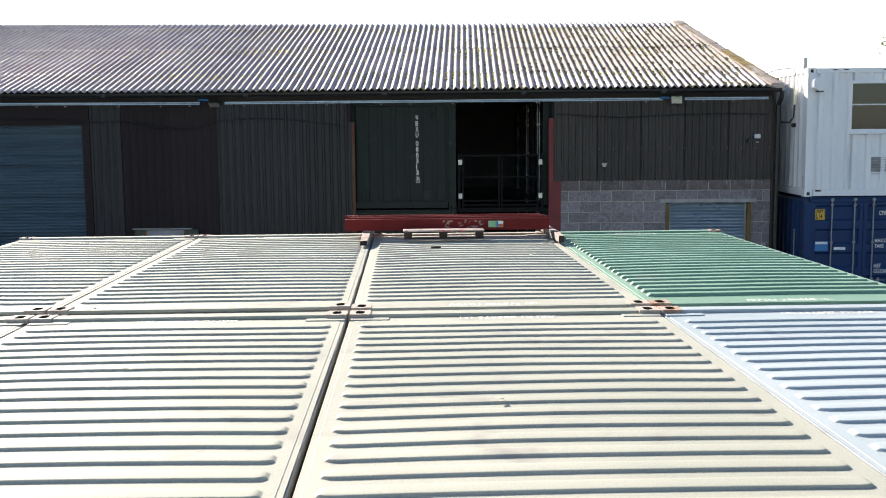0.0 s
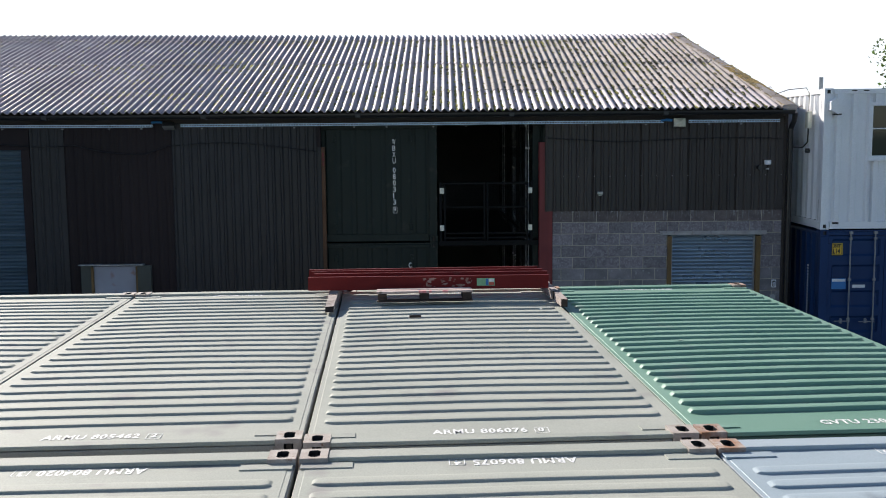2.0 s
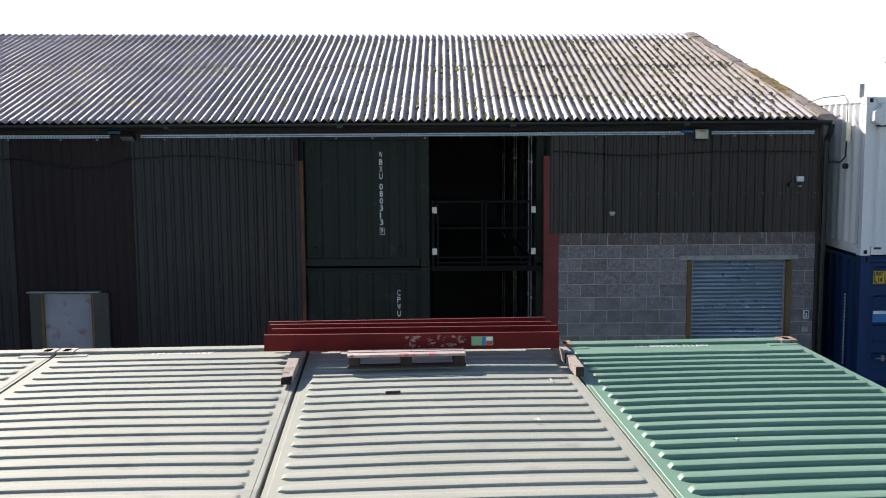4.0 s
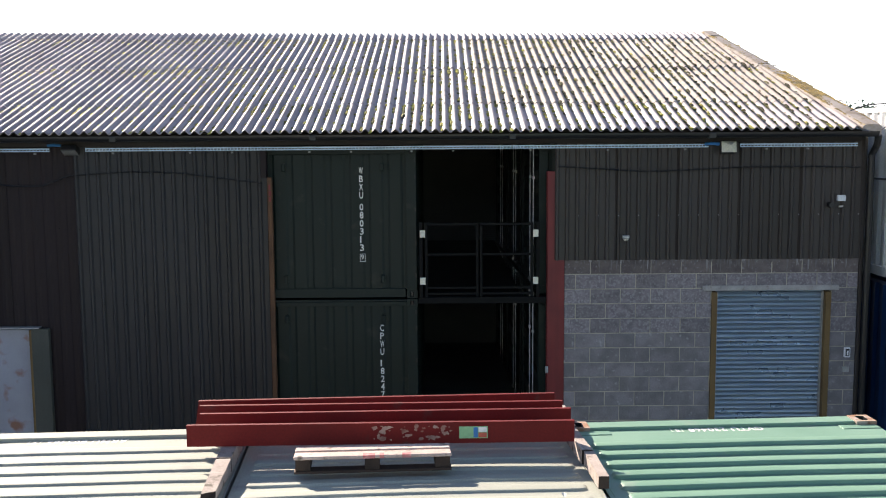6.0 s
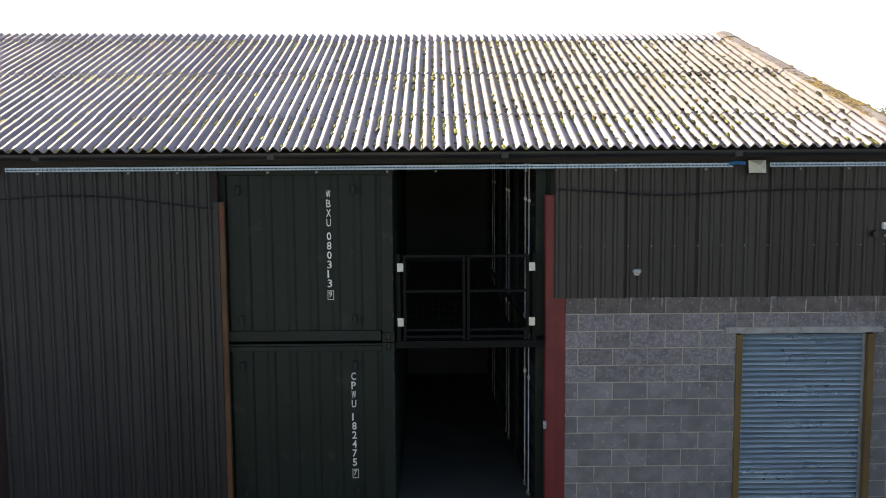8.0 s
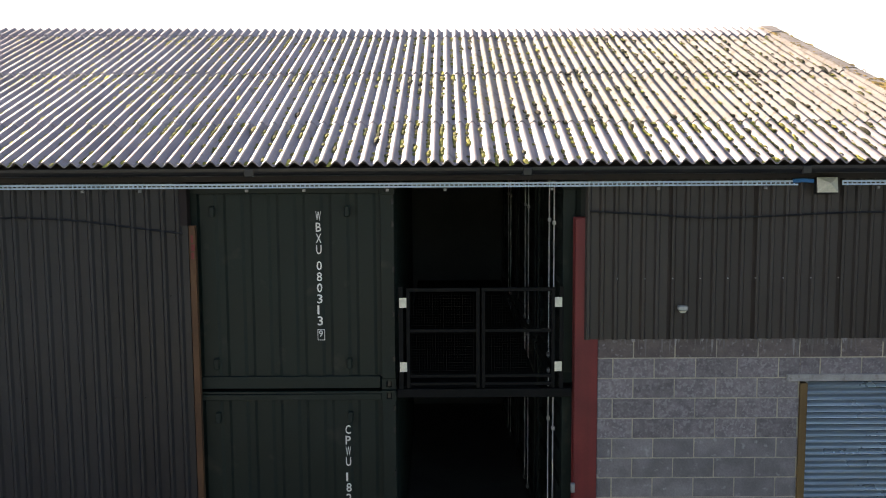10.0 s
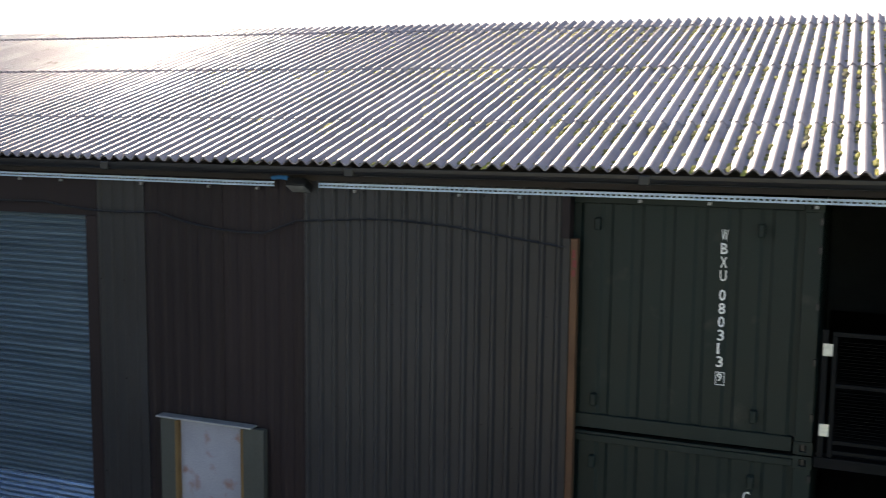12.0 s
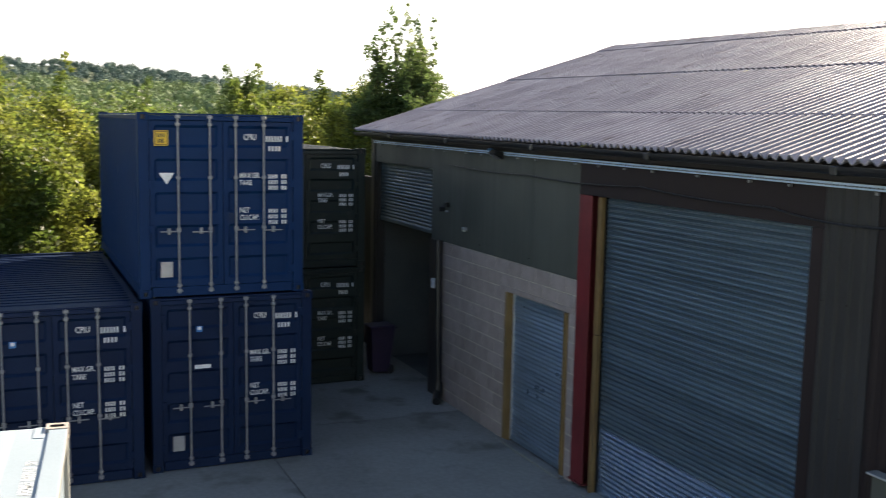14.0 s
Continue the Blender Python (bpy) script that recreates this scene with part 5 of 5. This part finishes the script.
# ================= containers at the far end of the yard =================
container(pose(-15.06, -4.43, YARD_Z, 0, 0, 90), NAVY, "navy blue container with galvanised locking bars", H=2.63, signs=(small_blue, oval_plate, grey_plate), group="blue containers")
container(pose(-15.1, -4.56, YARD_Z + 2.635, 0, 0, 90), BRIGHT_NAVY, "brighter blue container stacked on another", H=2.69, signs=(unit_sign_plain, triangle, grey_plate), group="blue containers")
container(pose(-14.93, -6.99, YARD_Z, 0, 0, 90), NAVY, "navy blue container with galvanised locking bars", H=2.6, signs=(small_blue,), group="blue containers")
for z, h in ((YARD_Z, 2.35), (YARD_Z + 2.355, 2.35)):
    container(pose(-19.1, -2.15, z, 0, 0, 90), DARK_GREEN, "dark green container with white lettering, in a stack", H=h, signs=(oval_plate,), bar_leaves=(0,), group="green containers")
wb = thing("wheeled_bin", pose(-19.6, -0.42, YARD_Z) @ Matrix.Diagonal((0.78, 0.78, 1, 1)), "purple plastic wheeled bin beside the containers", "bin")
bm = bmesh.new()
lo = [bm.verts.new(p) for p in ((-0.22, -0.25, 0.06), (0.22, -0.25, 0.06), (0.22, 0.2, 0.06), (-0.22, 0.2, 0.06))]
hi = [bm.verts.new(p) for p in ((-0.29, -0.33, 0.98), (0.29, -0.33, 0.98), (0.29, 0.33, 0.98), (-0.29, 0.33, 0.98))]
for k in range(4):
    bm.faces.new((lo[k], lo[(k + 1) % 4], hi[(k + 1) % 4], hi[k]))
bm.faces.new(lo[::-1])
part("body", bm, PURPLE, wb)
part("lid", boxy(-0.31, 0.31, -0.36, 0.34, 0.985, 1.04, bevel=0.02), PURPLE, wb)
for x in (-0.2, 0.2):
    part("wheel", rod(bmesh.new(), (x - 0.025, 0.25, 0.1), (x + 0.025, 0.25, 0.1), 0.1, 14), BLACK, wb)
part("handle", tube([(-0.2, 0.36, 0.96), (-0.2, 0.42, 0.98), (0.2, 0.42, 0.98), (0.2, 0.36, 0.96)], 0.015), BLACK, wb)

# ================= trees, hedge, hill =================


def leaf_cloud(seed, blobs, count, size, inner=0.25):
    """Many small leaf blades thrown round a set of clumps."""
    rg = np.random.default_rng(seed)
    bl = np.array(blobs)
    wt = bl[:, 3] ** 2
    pick = bl[rg.choice(len(bl), count, p=wt / wt.sum())]
    v = rg.normal(size=(count, 3))
    v /= np.linalg.norm(v, axis=1)[:, None]
    r = (inner + (1.15 - inner) * rg.random(count)) ** 0.7
    p = pick[:, :3] + v * (pick[:, 3] * r)[:, None]
    a = rg.normal(size=(count, 3)) * (1, 1, 0.6)
    a /= np.linalg.norm(a, axis=1)[:, None]
    n = np.cross(a, rg.normal(size=(count, 3)))
    n /= np.linalg.norm(n, axis=1)[:, None]
    s = (size * (0.5 + rg.random(count)))[:, None]
    co = np.stack([p - a * s * 0.5, p + n * s * 0.3, p + a * s * 0.5, p - n * s * 0.3], axis=1).reshape(-1, 3)
    me = bpy.data.meshes.new("crown")
    me.vertices.add(count * 4)
    me.vertices.foreach_set("co", co.astype(np.float32).ravel())
    me.loops.add(count * 4)
    me.loops.foreach_set("vertex_index", np.arange(count * 4, dtype=np.int32))
    me.polygons.add(count)
    me.polygons.foreach_set("loop_start", np.arange(0, count * 4, 4, dtype=np.int32))
    me.update(calc_edges=True)
    return me


def tree(name, x, y, height, spread, count, size, material, label, seed, low=0.15, group="", shoots=8, blunt=False):
    rng = random.Random(seed)
    t = thing(name, pose(x, y, -0.17), label, "tree" if name == "tree" else "bush", group)
    bm = bmesh.new()
    rod(bm, (0, 0, 0), (0.1, 0.05, height * 0.45), 0.05 * height ** 0.7, 9, 0.03 * height ** 0.7)
    rod(bm, (0.1, 0.05, height * 0.44), (0.0, -0.1, height * 0.9), 0.03 * height ** 0.7, 8, 0.01)
    blobs = []
    for k in range(26):
        f = low + (1 - low) * (k + rng.random()) / 26
        r = spread * (math.sin(math.pi * min(0.97, 0.18 + 0.8 * f)) if not blunt else 1.0 - 0.45 * f ** 3) * rng.uniform(0.4, 1.0)
        a = rng.random() * 6.28
        c = Vector((r * math.cos(a), r * math.sin(a), height * f * 0.95))
        rod(bm, (0.05, 0.0, max(0.3, c.z * 0.6)), c, 0.012 * height ** 0.6, 5, 0.004)
        blobs.append((c.x, c.y, c.z, spread * rng.uniform(0.22, 0.42)))
    for k in range(22):
        b = rng.choice(blobs)
        blobs.append((b[0] * rng.uniform(1.1, 1.45), b[1] * rng.uniform(1.1, 1.45), b[2] + rng.uniform(-0.02, 0.12) * height, spread * rng.uniform(0.08, 0.17)))
    for k in range(shoots):
        b0 = rng.choice(blobs[:26])
        lean = Vector((rng.uniform(-0.3, 0.3), rng.uniform(-0.3, 0.3), 1.0)) * height * rng.uniform(0.12, 0.3)
        if b0[2] < height * 0.5:
            lean = lean + Vector((0, 0, height * 0.5 - b0[2]))
        base = Vector(b0[:3])
        rod(bm, base, base + lean, 0.012, 5, 0.004)
        for q in range(7):
            c = base + lean * (0.25 + 0.8 * q / 6)
            blobs.append((c.x + rng.gauss(0, 0.06), c.y + rng.gauss(0, 0.06), c.z, spread * rng.uniform(0.04, 0.075)))
    part("trunk", bm, BARK, t)
    part("crown", leaf_cloud(seed, blobs, count, size), material, t)
    return t


tree("tree", -31.4, 4.3, 7.3, 1.9, 24000, 0.11, LEAF_DARK, "tall dark green tree with loose leafy top shoots", 11, 0.6, shoots=34, blunt=True)
tree("tree", 26.4, 34.0, 13.5, 3.5, 9000, 0.2, LEAF_DARK, "thin dark green tree beyond the cabin", 21, 0.3)
tree("tree", -33.5, 5.8, 8.2, 1.3, 6000, 0.12, LEAF, "thin-topped pale green tree", 12, 0.4, shoots=20)
hedge = ((-27.5, -1.6, 5.3, 2.3, 0), (-31.0, 1.4, 6.0, 2.4, 0), (-27.0, -5.6, 5.2, 2.4, 0), (-25.0, -10.2, 6.9, 2.6, 0), (-30.5, -4.0, 5.5, 2.8, 1), (-29.5, -10.0, 7.3, 2.8, 0), (-36.0, 8.5, 6.4, 2.4, 0), (-27.0, -14.8, 6.8, 2.8, 0), (-23.6, -12.6, 4.8, 2.2, 0), (-23.9, -8.0, 5.6, 2.1, 0), (-33.5, 3.6, 6.2, 2.3, 0), (-34.0, -1.0, 6.0, 2.6, 1), (-29.0, 0.0, 5.4, 2.2, 0), (-30.5, -7.0, 5.9, 2.6, 0))
for i, (x, y, h, r, dark) in enumerate(hedge):
    tree("bush", x, y, h, r, 50000, 0.1, LEAF_DARK if dark else LEAF, "tall yellow-green hedge bush in the sun" if not dark else "dark green hedge bush", 30 + i, 0.02, "hedge behind the yard", shoots=9, blunt=True)

rng = random.Random(77)
verts, faces = [], []
NA, NR = 60, 10
for i in range(NA):
    az = radians(55 + 75 * i / (NA - 1))
    for j in range(NR):
        d = 260 + 420 * j / (NR - 1)
        rise = max(0.0, min(1.0, (math.degrees(az) - 60) / 26)) ** 0.8
        h = rise * (j / (NR - 1)) ** 1.2 * 36 + 3 * noise.noise((i * 0.35, j * 0.6, 2.0)) * rise - 1
        verts.append((-d * math.sin(az), d * math.cos(az), h))
for i in range(NA - 1):
    for j in range(NR - 1):
        a = i * NR + j
        faces.append((a, a + 1, a + NR + 1, a + NR))
me = bpy.data.meshes.new("hill")
me.from_pydata(verts, [], faces)
tagged(part("hill", me, GRASS, label="low hill behind the yard, under woods"), "", "hill", kind="structure")


def woods(spots, label, material, sprays):
    """Far treetops: dark hearts under many small sprays of leaves, the sprays thickest on top."""
    rg = np.random.default_rng(len(spots))
    base = bmesh.new()
    bmesh.ops.create_icosphere(base, subdivisions=1, radius=1.0)
    bv = np.array([v.co[:] for v in base.verts])
    bf = np.array([[v.index for v in f.verts] for f in base.faces])
    base.free()
    sp = np.array(spots)
    n = len(sp)
    hearts = sp[:, None, :3] + bv[None] * (sp[:, 3] * 0.8)[:, None, None] * rg.uniform(0.75, 1.1, (n, len(bv), 1))
    tris = bf[None] + (np.arange(n) * len(bv))[:, None, None]
    pick = sp[rg.integers(0, n, n * sprays)]
    d = rg.normal(size=(len(pick), 3)) + (0, 0, 0.5)
    d /= np.linalg.norm(d, axis=1)[:, None]
    p = pick[:, :3] + d * (pick[:, 3] * rg.uniform(0.7, 1.12, len(pick)))[:, None]
    u = rg.normal(size=p.shape)
    u *= (rg.uniform(0.25, 0.6, len(p)) / np.linalg.norm(u, axis=1))[:, None]
    w = np.cross(u, rg.normal(size=p.shape))
    w *= (rg.uniform(0.2, 0.5, len(p)) / np.linalg.norm(w, axis=1))[:, None]
    blades = np.stack([p - u, p + w, p + u, p - w], axis=1).reshape(-1, 3)
    vs = np.concatenate([hearts.reshape(-1, 3), blades])
    first = n * len(bv)
    quads = first + np.arange(len(p) * 4).reshape(-1, 4)
    me = bpy.data.meshes.new("far_woods")
    me.from_pydata(vs.tolist(), [], tris.reshape(-1, 3).tolist() + quads.tolist())
    return tagged(part("far_woods", me, material, label=label), "", "woods", kind="stuff")


near, far = [], []
for k in range(3600):
    az, d = radians(rng.uniform(58, 122)), rng.uniform(150, 680)
    rise = max(0.0, min(1.0, (math.degrees(az) - 60) / 26)) ** 0.8
    f = max(0.0, (d - 260) / 420)
    h = rise * f ** 1.2 * 36
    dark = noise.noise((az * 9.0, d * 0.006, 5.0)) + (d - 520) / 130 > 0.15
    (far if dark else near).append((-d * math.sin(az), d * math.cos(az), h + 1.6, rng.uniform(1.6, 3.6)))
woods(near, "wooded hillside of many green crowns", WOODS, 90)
woods(far, "darker woods along the hill's crest, blue haze put into their colour", CREST, 90)
spots = []
for k in range(400):
    az, d = radians(rng.uniform(-60, -12)), rng.uniform(330, 420)
    knoll = 2.5 * max(0.0, min(1.0, -math.degrees(az) - 21.5))
    spots.append((-d * math.sin(az), d * math.cos(az), rng.uniform(3, 8 + knoll), rng.uniform(3, 6)))
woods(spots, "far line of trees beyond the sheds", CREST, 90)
fs = thing("far_shed", pose(95, 150, 0, 0, 0, 20), "low white shed roof far beyond the yard", "shed")
part("wall", boxy(-25, 25, -10, 10, 0, 3.6), WHITE, fs)
bm = bmesh.new()
v = [bm.verts.new(p) for p in ((-25.5, -10.5, 3.55), (25.5, -10.5, 3.55), (25.5, 0, 5.6), (-25.5, 0, 5.6), (25.5, 10.5, 3.55), (-25.5, 10.5, 3.55))]
bm.faces.new((v[0], v[1], v[2], v[3])); bm.faces.new((v[3], v[2], v[4], v[5]))
part("roof", bm, WHITE, fs)

# ================= roof sheets =================
roof = tagged(part("roof_purlin", boxy(-20.0, 6.2, -0.05, 0.1, 4.86, 4.9), BROWN, label="grey fibre cement roof of overlapping corrugated sheets, mossy"), "", "roof", kind="structure")
roof.name = "roof"
PITCH = 0.146


def sheet_mesh(key, n, length, cut=None):
    """A corrugated sheet n waves wide; cut gives the length left at a distance across."""
    if key in MESHES:
        return MESHES[key]
    seg = 8
    vs, fs = [], []
    cols = n * seg + 5
    for j in range(cols):
        u = (j - 2) * PITCH / seg
        z = 0.027 * math.cos(2 * math.pi * (j - 2) / seg)
        ln = length if cut is None else max(0.02, min(length, cut(u)))
        vs.extend([(u, 0, z), (u, ln, z), (u, 0.0, z), (u, 0.0, z - 0.016), (u, 0.0, z - 0.016), (u, ln, z - 0.016)])
    for j in range(cols - 1):
        a, b = j * 6, j * 6 + 6
        fs.extend([(a, b, b + 1, a + 1), (a + 3, b + 3, b + 2, a + 2), (a + 5, b + 5, b + 4, a + 4)])
    me = bpy.data.meshes.new("roof_sheet")
    me.from_pydata(vs, [], fs)
    for p in me.polygons:
        p.use_smooth = True
    MESHES[key] = me
    return me


rows = ((0.0, 1.516), (1.516, 3.98), (3.98, 6.55), (6.55, 6.96))
rng = random.Random(5)
NW = 7


def roof_point(x, s):
    """A place on the slope: s metres up from the eave."""
    z0 = EAVE_Z + lift(x)
    top = ridge_z(x)
    f = s / math.hypot(RIDGE_Y - EAVE_Y, top - z0)
    return Vector((x, EAVE_Y + (RIDGE_Y - EAVE_Y) * f, z0 + (top - z0) * f))


X_LEFT = -20.45 - NW * PITCH
nsheets = int((6.72 - X_LEFT) / (NW * PITCH)) + 1
for r, (s0, s1) in enumerate(rows):
    for k in range(nsheets):
        x0 = X_LEFT + k * NW * PITCH
        p, q = roof_point(x0, s0 - (0.0 if r == 0 else 0.06)), roof_point(x0, s1 + 0.08)
        yv = (q - p)
        length = yv.length
        xv = (roof_point(x0 + 1, s0) - roof_point(x0, s0)).normalized()
        yv.normalize()
        zv = xv.cross(yv).normalized()
        m = Matrix(((xv.x, yv.x, zv.x, p.x), (xv.y, yv.y, zv.y, p.y), (xv.z, yv.z, zv.z, p.z), (0, 0, 0, 1)))
        n, cut, key = NW, None, ("roof_sheet", r, "full", round(length, 2))
        edge = verge_right(p.y)
        if x0 >= edge - 0.1:
            continue
        if x0 + NW * PITCH > verge_right(q.y) - 0.02:
            n = max(1, min(NW, int((edge - x0) / PITCH + 0.999)))
            cut = lambda u, e=edge, a=x0: max(0.0, (e - a - u) / 0.1) * 1.045
            key = ("roof_sheet", r, "cut", k)
        tilt = (pose(0, 0, 0.004 + 0.001 * rng.random(), -0.5 + 0.08 * rng.random(), 0, 0) if r < 3 else pose(0, 0, 0.006)) @ pose(0, 0, 0, 0, 0.38, 0)
        worn = r in (1, 2) and x0 + 0.35 * math.sin(7.0 * k + r) > 0.6
        part("roof_sheet", sheet_mesh(key + (worn,), n, length, cut), WEATHERED if worn else ASBESTOS, roof, m=m @ pose(0, 0, 0.016, 0, 0, 0) @ tilt)

# verge capping with lichen
for s0, s1, up in ((-0.03, 1.62, 0.062), (1.5, 4.1, 0.052), (3.98, 6.62, 0.062), (6.5, 6.97, 0.075)):
    g = bmesh.new()
    ends = []
    for s in (s0, s1):
        p = roof_point(6.0, max(s, 0.0))
        p.y += min(s, 0.0)
        e = verge_right(p.y)
        ends.append([g.verts.new((e + dx, p.y, p.z + up + dz)) for dx, dz in ((-0.24, -0.035), (-0.2, -0.005), (-0.06, 0.004), (0.02, -0.01), (0.035, -0.04), (0.035, -0.15), (0.02, -0.15), (-0.24, -0.06))])
    for k in range(8):
        g.faces.new((ends[0][k], ends[0][(k + 1) % 8], ends[1][(k + 1) % 8], ends[1][k]))
    g.faces.new(ends[0][::-1]); g.faces.new(ends[1])
    part("verge_cap", g, WEATHERED, roof, "flat cement verge capping with lichen")


def clumps(count, place, material, label, size, flat=0.6):
    """Low cushions of moss, drawn out down the slope, many small lumps in one mesh."""
    vs, fs = [], []
    ring = 7
    for k in range(count):
        p, r = place(k)
        r *= size
        long = rng.uniform(1.0, 2.6)
        i = len(vs)
        vs.append((p.x, p.y, p.z + r * flat * 0.8))
        for lvl, (rr, zz) in enumerate(((0.6, 0.5), (1.0, -0.2))):
            for a in range(ring):
                t = a * 2 * math.pi / ring + lvl * 0.5
                w = rr * r * (0.55 + 0.9 * rng.random())
                vs.append((p.x + w * math.cos(t) * 0.85, p.y + w * math.sin(t) * long, p.z + zz * r * flat * (0.6 + 0.8 * rng.random()) + 0.3 * w * math.sin(t) * long))
        for a in range(ring):
            b = (a + 1) % ring
            fs.append((i, i + 1 + a, i + 1 + b))
            fs.append((i + 1 + a, i + 1 + ring + a, i + 1 + ring + b, i + 1 + b))
    me = bpy.data.meshes.new("moss")
    me.from_pydata(vs, [], fs)
    return tagged(part("moss", me, material, label=label), "", "moss", kind="stuff")


def on_wave(x, s, in_trough=True):
    k = round((x - X_LEFT) / PITCH - 0.5) + (0.5 if in_trough else 0.62)
    xx = X_LEFT + k * PITCH
    p = roof_point(xx, s)
    p.z += (-0.002 if in_trough else 0.014)
    return p


def moss_place(k):
    """Moss sits in patches, most of it just below the laps and at the eaves."""
    while True:
        x, s = rng.uniform(-16, 6.3), rng.uniform(0.0, 6.7)
        dens = 0.05 + 0.3 * max(0.0, min(1.0, (x + 9) / 9))
        dens *= 0.3 + 2.0 * max(0.0, noise.noise((x * 0.55, s * 0.5, 3.0)) + 0.05) * max(0.15, 0.5 + noise.noise((x * 3.1, s * 0.9, 9.0)))
        for lap in (1.44, 3.9, 6.5):
            if 0 < lap - s < 0.35:
                dens *= 2.8
        if s < 0.25:
            dens *= 1.8
        if x > 1.0 and 1.5 < s:
            dens *= 0.45
        if rng.random() < dens and x < verge_right(roof_point(x, s).y) - 0.1:
            return on_wave(x, s, rng.random() < 0.8), rng.uniform(0.25, 1.0) ** 1.7


clumps(5400, moss_place, MOSS, "cushions of yellow-green and dark moss on the roof", 0.038, 0.42)


def verge_place(k):
    while True:
        s = rng.uniform(0, 6.9)
        patch = 1.0 if s < 0.9 or s > 6.4 else 0.75 if 1.1 < s < 3.1 else 0.1
        if rng.random() < patch * (0.25 + 1.4 * max(0.0, noise.noise((s * 2.3, 0.0, 8.0)) + 0.15)):
            break
    p = roof_point(6.0, s)
    p.x = verge_right(p.y) - rng.uniform(-0.03, 0.22)
    p.z += 0.058
    return p, rng.uniform(0.3, 1.0)


clumps(1000, verge_place, LICHEN, "orange and brown lichen cushions along the roof verge", 0.034, 0.25)


def dark_place(k):
    while True:
        x, s = rng.uniform(-1.5, 6.3), rng.uniform(0.1, 6.3)
        dens = max(0.0, min(1.0, (x - 0.5) / 4.5)) * (0.3 + max(0.0, noise.noise((x * 0.7, s * 0.8, 13.0)) * 1.8 + 0.3))
        if rng.random() < dens + 0.04 and x < verge_right(roof_point(x, s).y) - 0.25:
            return on_wave(x, s, rng.random() < 0.75), rng.uniform(0.35, 1.0) ** 1.4


clumps(520, dark_place, DARK_MOSS, "larger dark brown-green moss cushions in the roof corrugations", 0.056, 0.4)

# ================= blockwork, yard slabs =================


def blockwork(name, x0, x1, z1, hole, material, courses, label, y=0.0, z0=0.0, aged=None):
    """Single blocks in half bond on a recessed mortar core, round a door opening."""
    h0, h1, hz = hole
    g = bmesh.new()
    for a, b, c, d in ((x0, h0, z0, z1), (h1, x1, z0, z1), (h0, h1, hz, z1)):
        block(g, a, b, y + 0.006, y + 0.21, c, d)
    w = tagged(part(name, g, MORTAR, label=label), "", "wall", kind="structure")
    ch, step = (z1 - z0) / courses, 0.4575
    for r in range(courses):
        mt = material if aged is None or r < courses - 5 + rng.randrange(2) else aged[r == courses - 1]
        za, zb = z0 + r * ch + 0.006, z0 + (r + 1) * ch - 0.007
        x = x0 - (0.226 if r % 2 else 0.0) - 0.0575
        while x < x1:
            spans = [(max(x, x0), min(x + step - 0.014, x1))]
            zc = max(za, hz + 0.006) if za < hz < zb - 0.03 else za
            if za < hz - 0.02:
                out = []
                for a, b in spans:
                    if b <= h0 or a >= h1:
                        out.append((a, b))
                    else:
                        if a < h0:
                            out.append((a, h0 - 0.004))
                        if b > h1:
                            out.append((h1 + 0.004, b))
                spans = out
            if zc > za:
                for a in [max(x, x0, h0)]:
                    b = min(x + step - 0.014, x1, h1)
                    if b - a > 0.03:
                        wd = round(b - a, 3)
                        me = cached(("block", mt.name, wd, round(zb - zc, 3)), lambda: boxy(0, wd, 0, 0.06, 0, zb - zc, bevel=0.004))
                        part("block", me, mt, w, m=pose(a, y, zc))
            for a, b in spans:
                if b - a < 0.03:
                    continue
                wd = round(b - a, 3)
                me = cached(("block", mt.name, wd, round(zb - za, 3)), lambda: boxy(0, wd, 0, 0.06, 0, zb - za, bevel=0.004))
                part("block", me, mt, w, m=pose(a, y - 0.001 + 0.003 * rng.random(), za))
            x += step
    return w


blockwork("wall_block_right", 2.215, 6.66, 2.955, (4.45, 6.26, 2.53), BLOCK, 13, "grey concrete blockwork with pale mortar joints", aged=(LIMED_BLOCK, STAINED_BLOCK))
blockwork("wall_block_left", -17.36, -12.535, 2.96, (-14.72, -12.74, 2.53), PALE_BLOCK, 13, "pale concrete blockwork with flush joints", z0=YARD_Z)

g, gd = bmesh.new(), bmesh.new()
for k in range(110):
    x, n, w = rng.uniform(2.5, 6.6), 0.02 + 0.19 * rng.random() ** 2, rng.uniform(0.003, 0.016)
    q = g if k % 4 == 0 else gd
    pts = [(x - w, 2.944), (x - w * 0.8, 2.944 - n * rng.uniform(0.4, 0.8)), (x - w * 0.2, 2.944 - n), (x + w * 0.4, 2.944 - n * rng.uniform(0.5, 1.0)), (x + w, 2.944 - n * 0.3), (x + w, 2.944)]
    q.faces.new([q.verts.new((px, -0.0035 - 0.00002 * k, pz)) for px, pz in pts])
drips = bpy.data.objects["wall_block_right"]
tagged(part("drip_stain", g, PALE_DRIP, drips, "pale lime drips under the cladding"), kind="stuff")
tagged(part("drip_stain", gd, DARK_DRIP, drips, "dark water stains under the cladding"), kind="stuff")

yard = tagged(part("yard", boxy(-44, 29, -39, 0.2, -0.098, -0.09), INNER, label="concrete yard of cast slabs"), "", "yard", kind="structure")
for i in range(13):
    for j in range(6):
        part("slab", cached(("slab",), lambda: boxy(0, 4.48, 0, 4.18, -0.018, 0.0, bevel=0.004)), CONCRETE, yard, m=pose(-39.0 + i * 4.5, -24.795 + j * 4.2, YARD_Z))
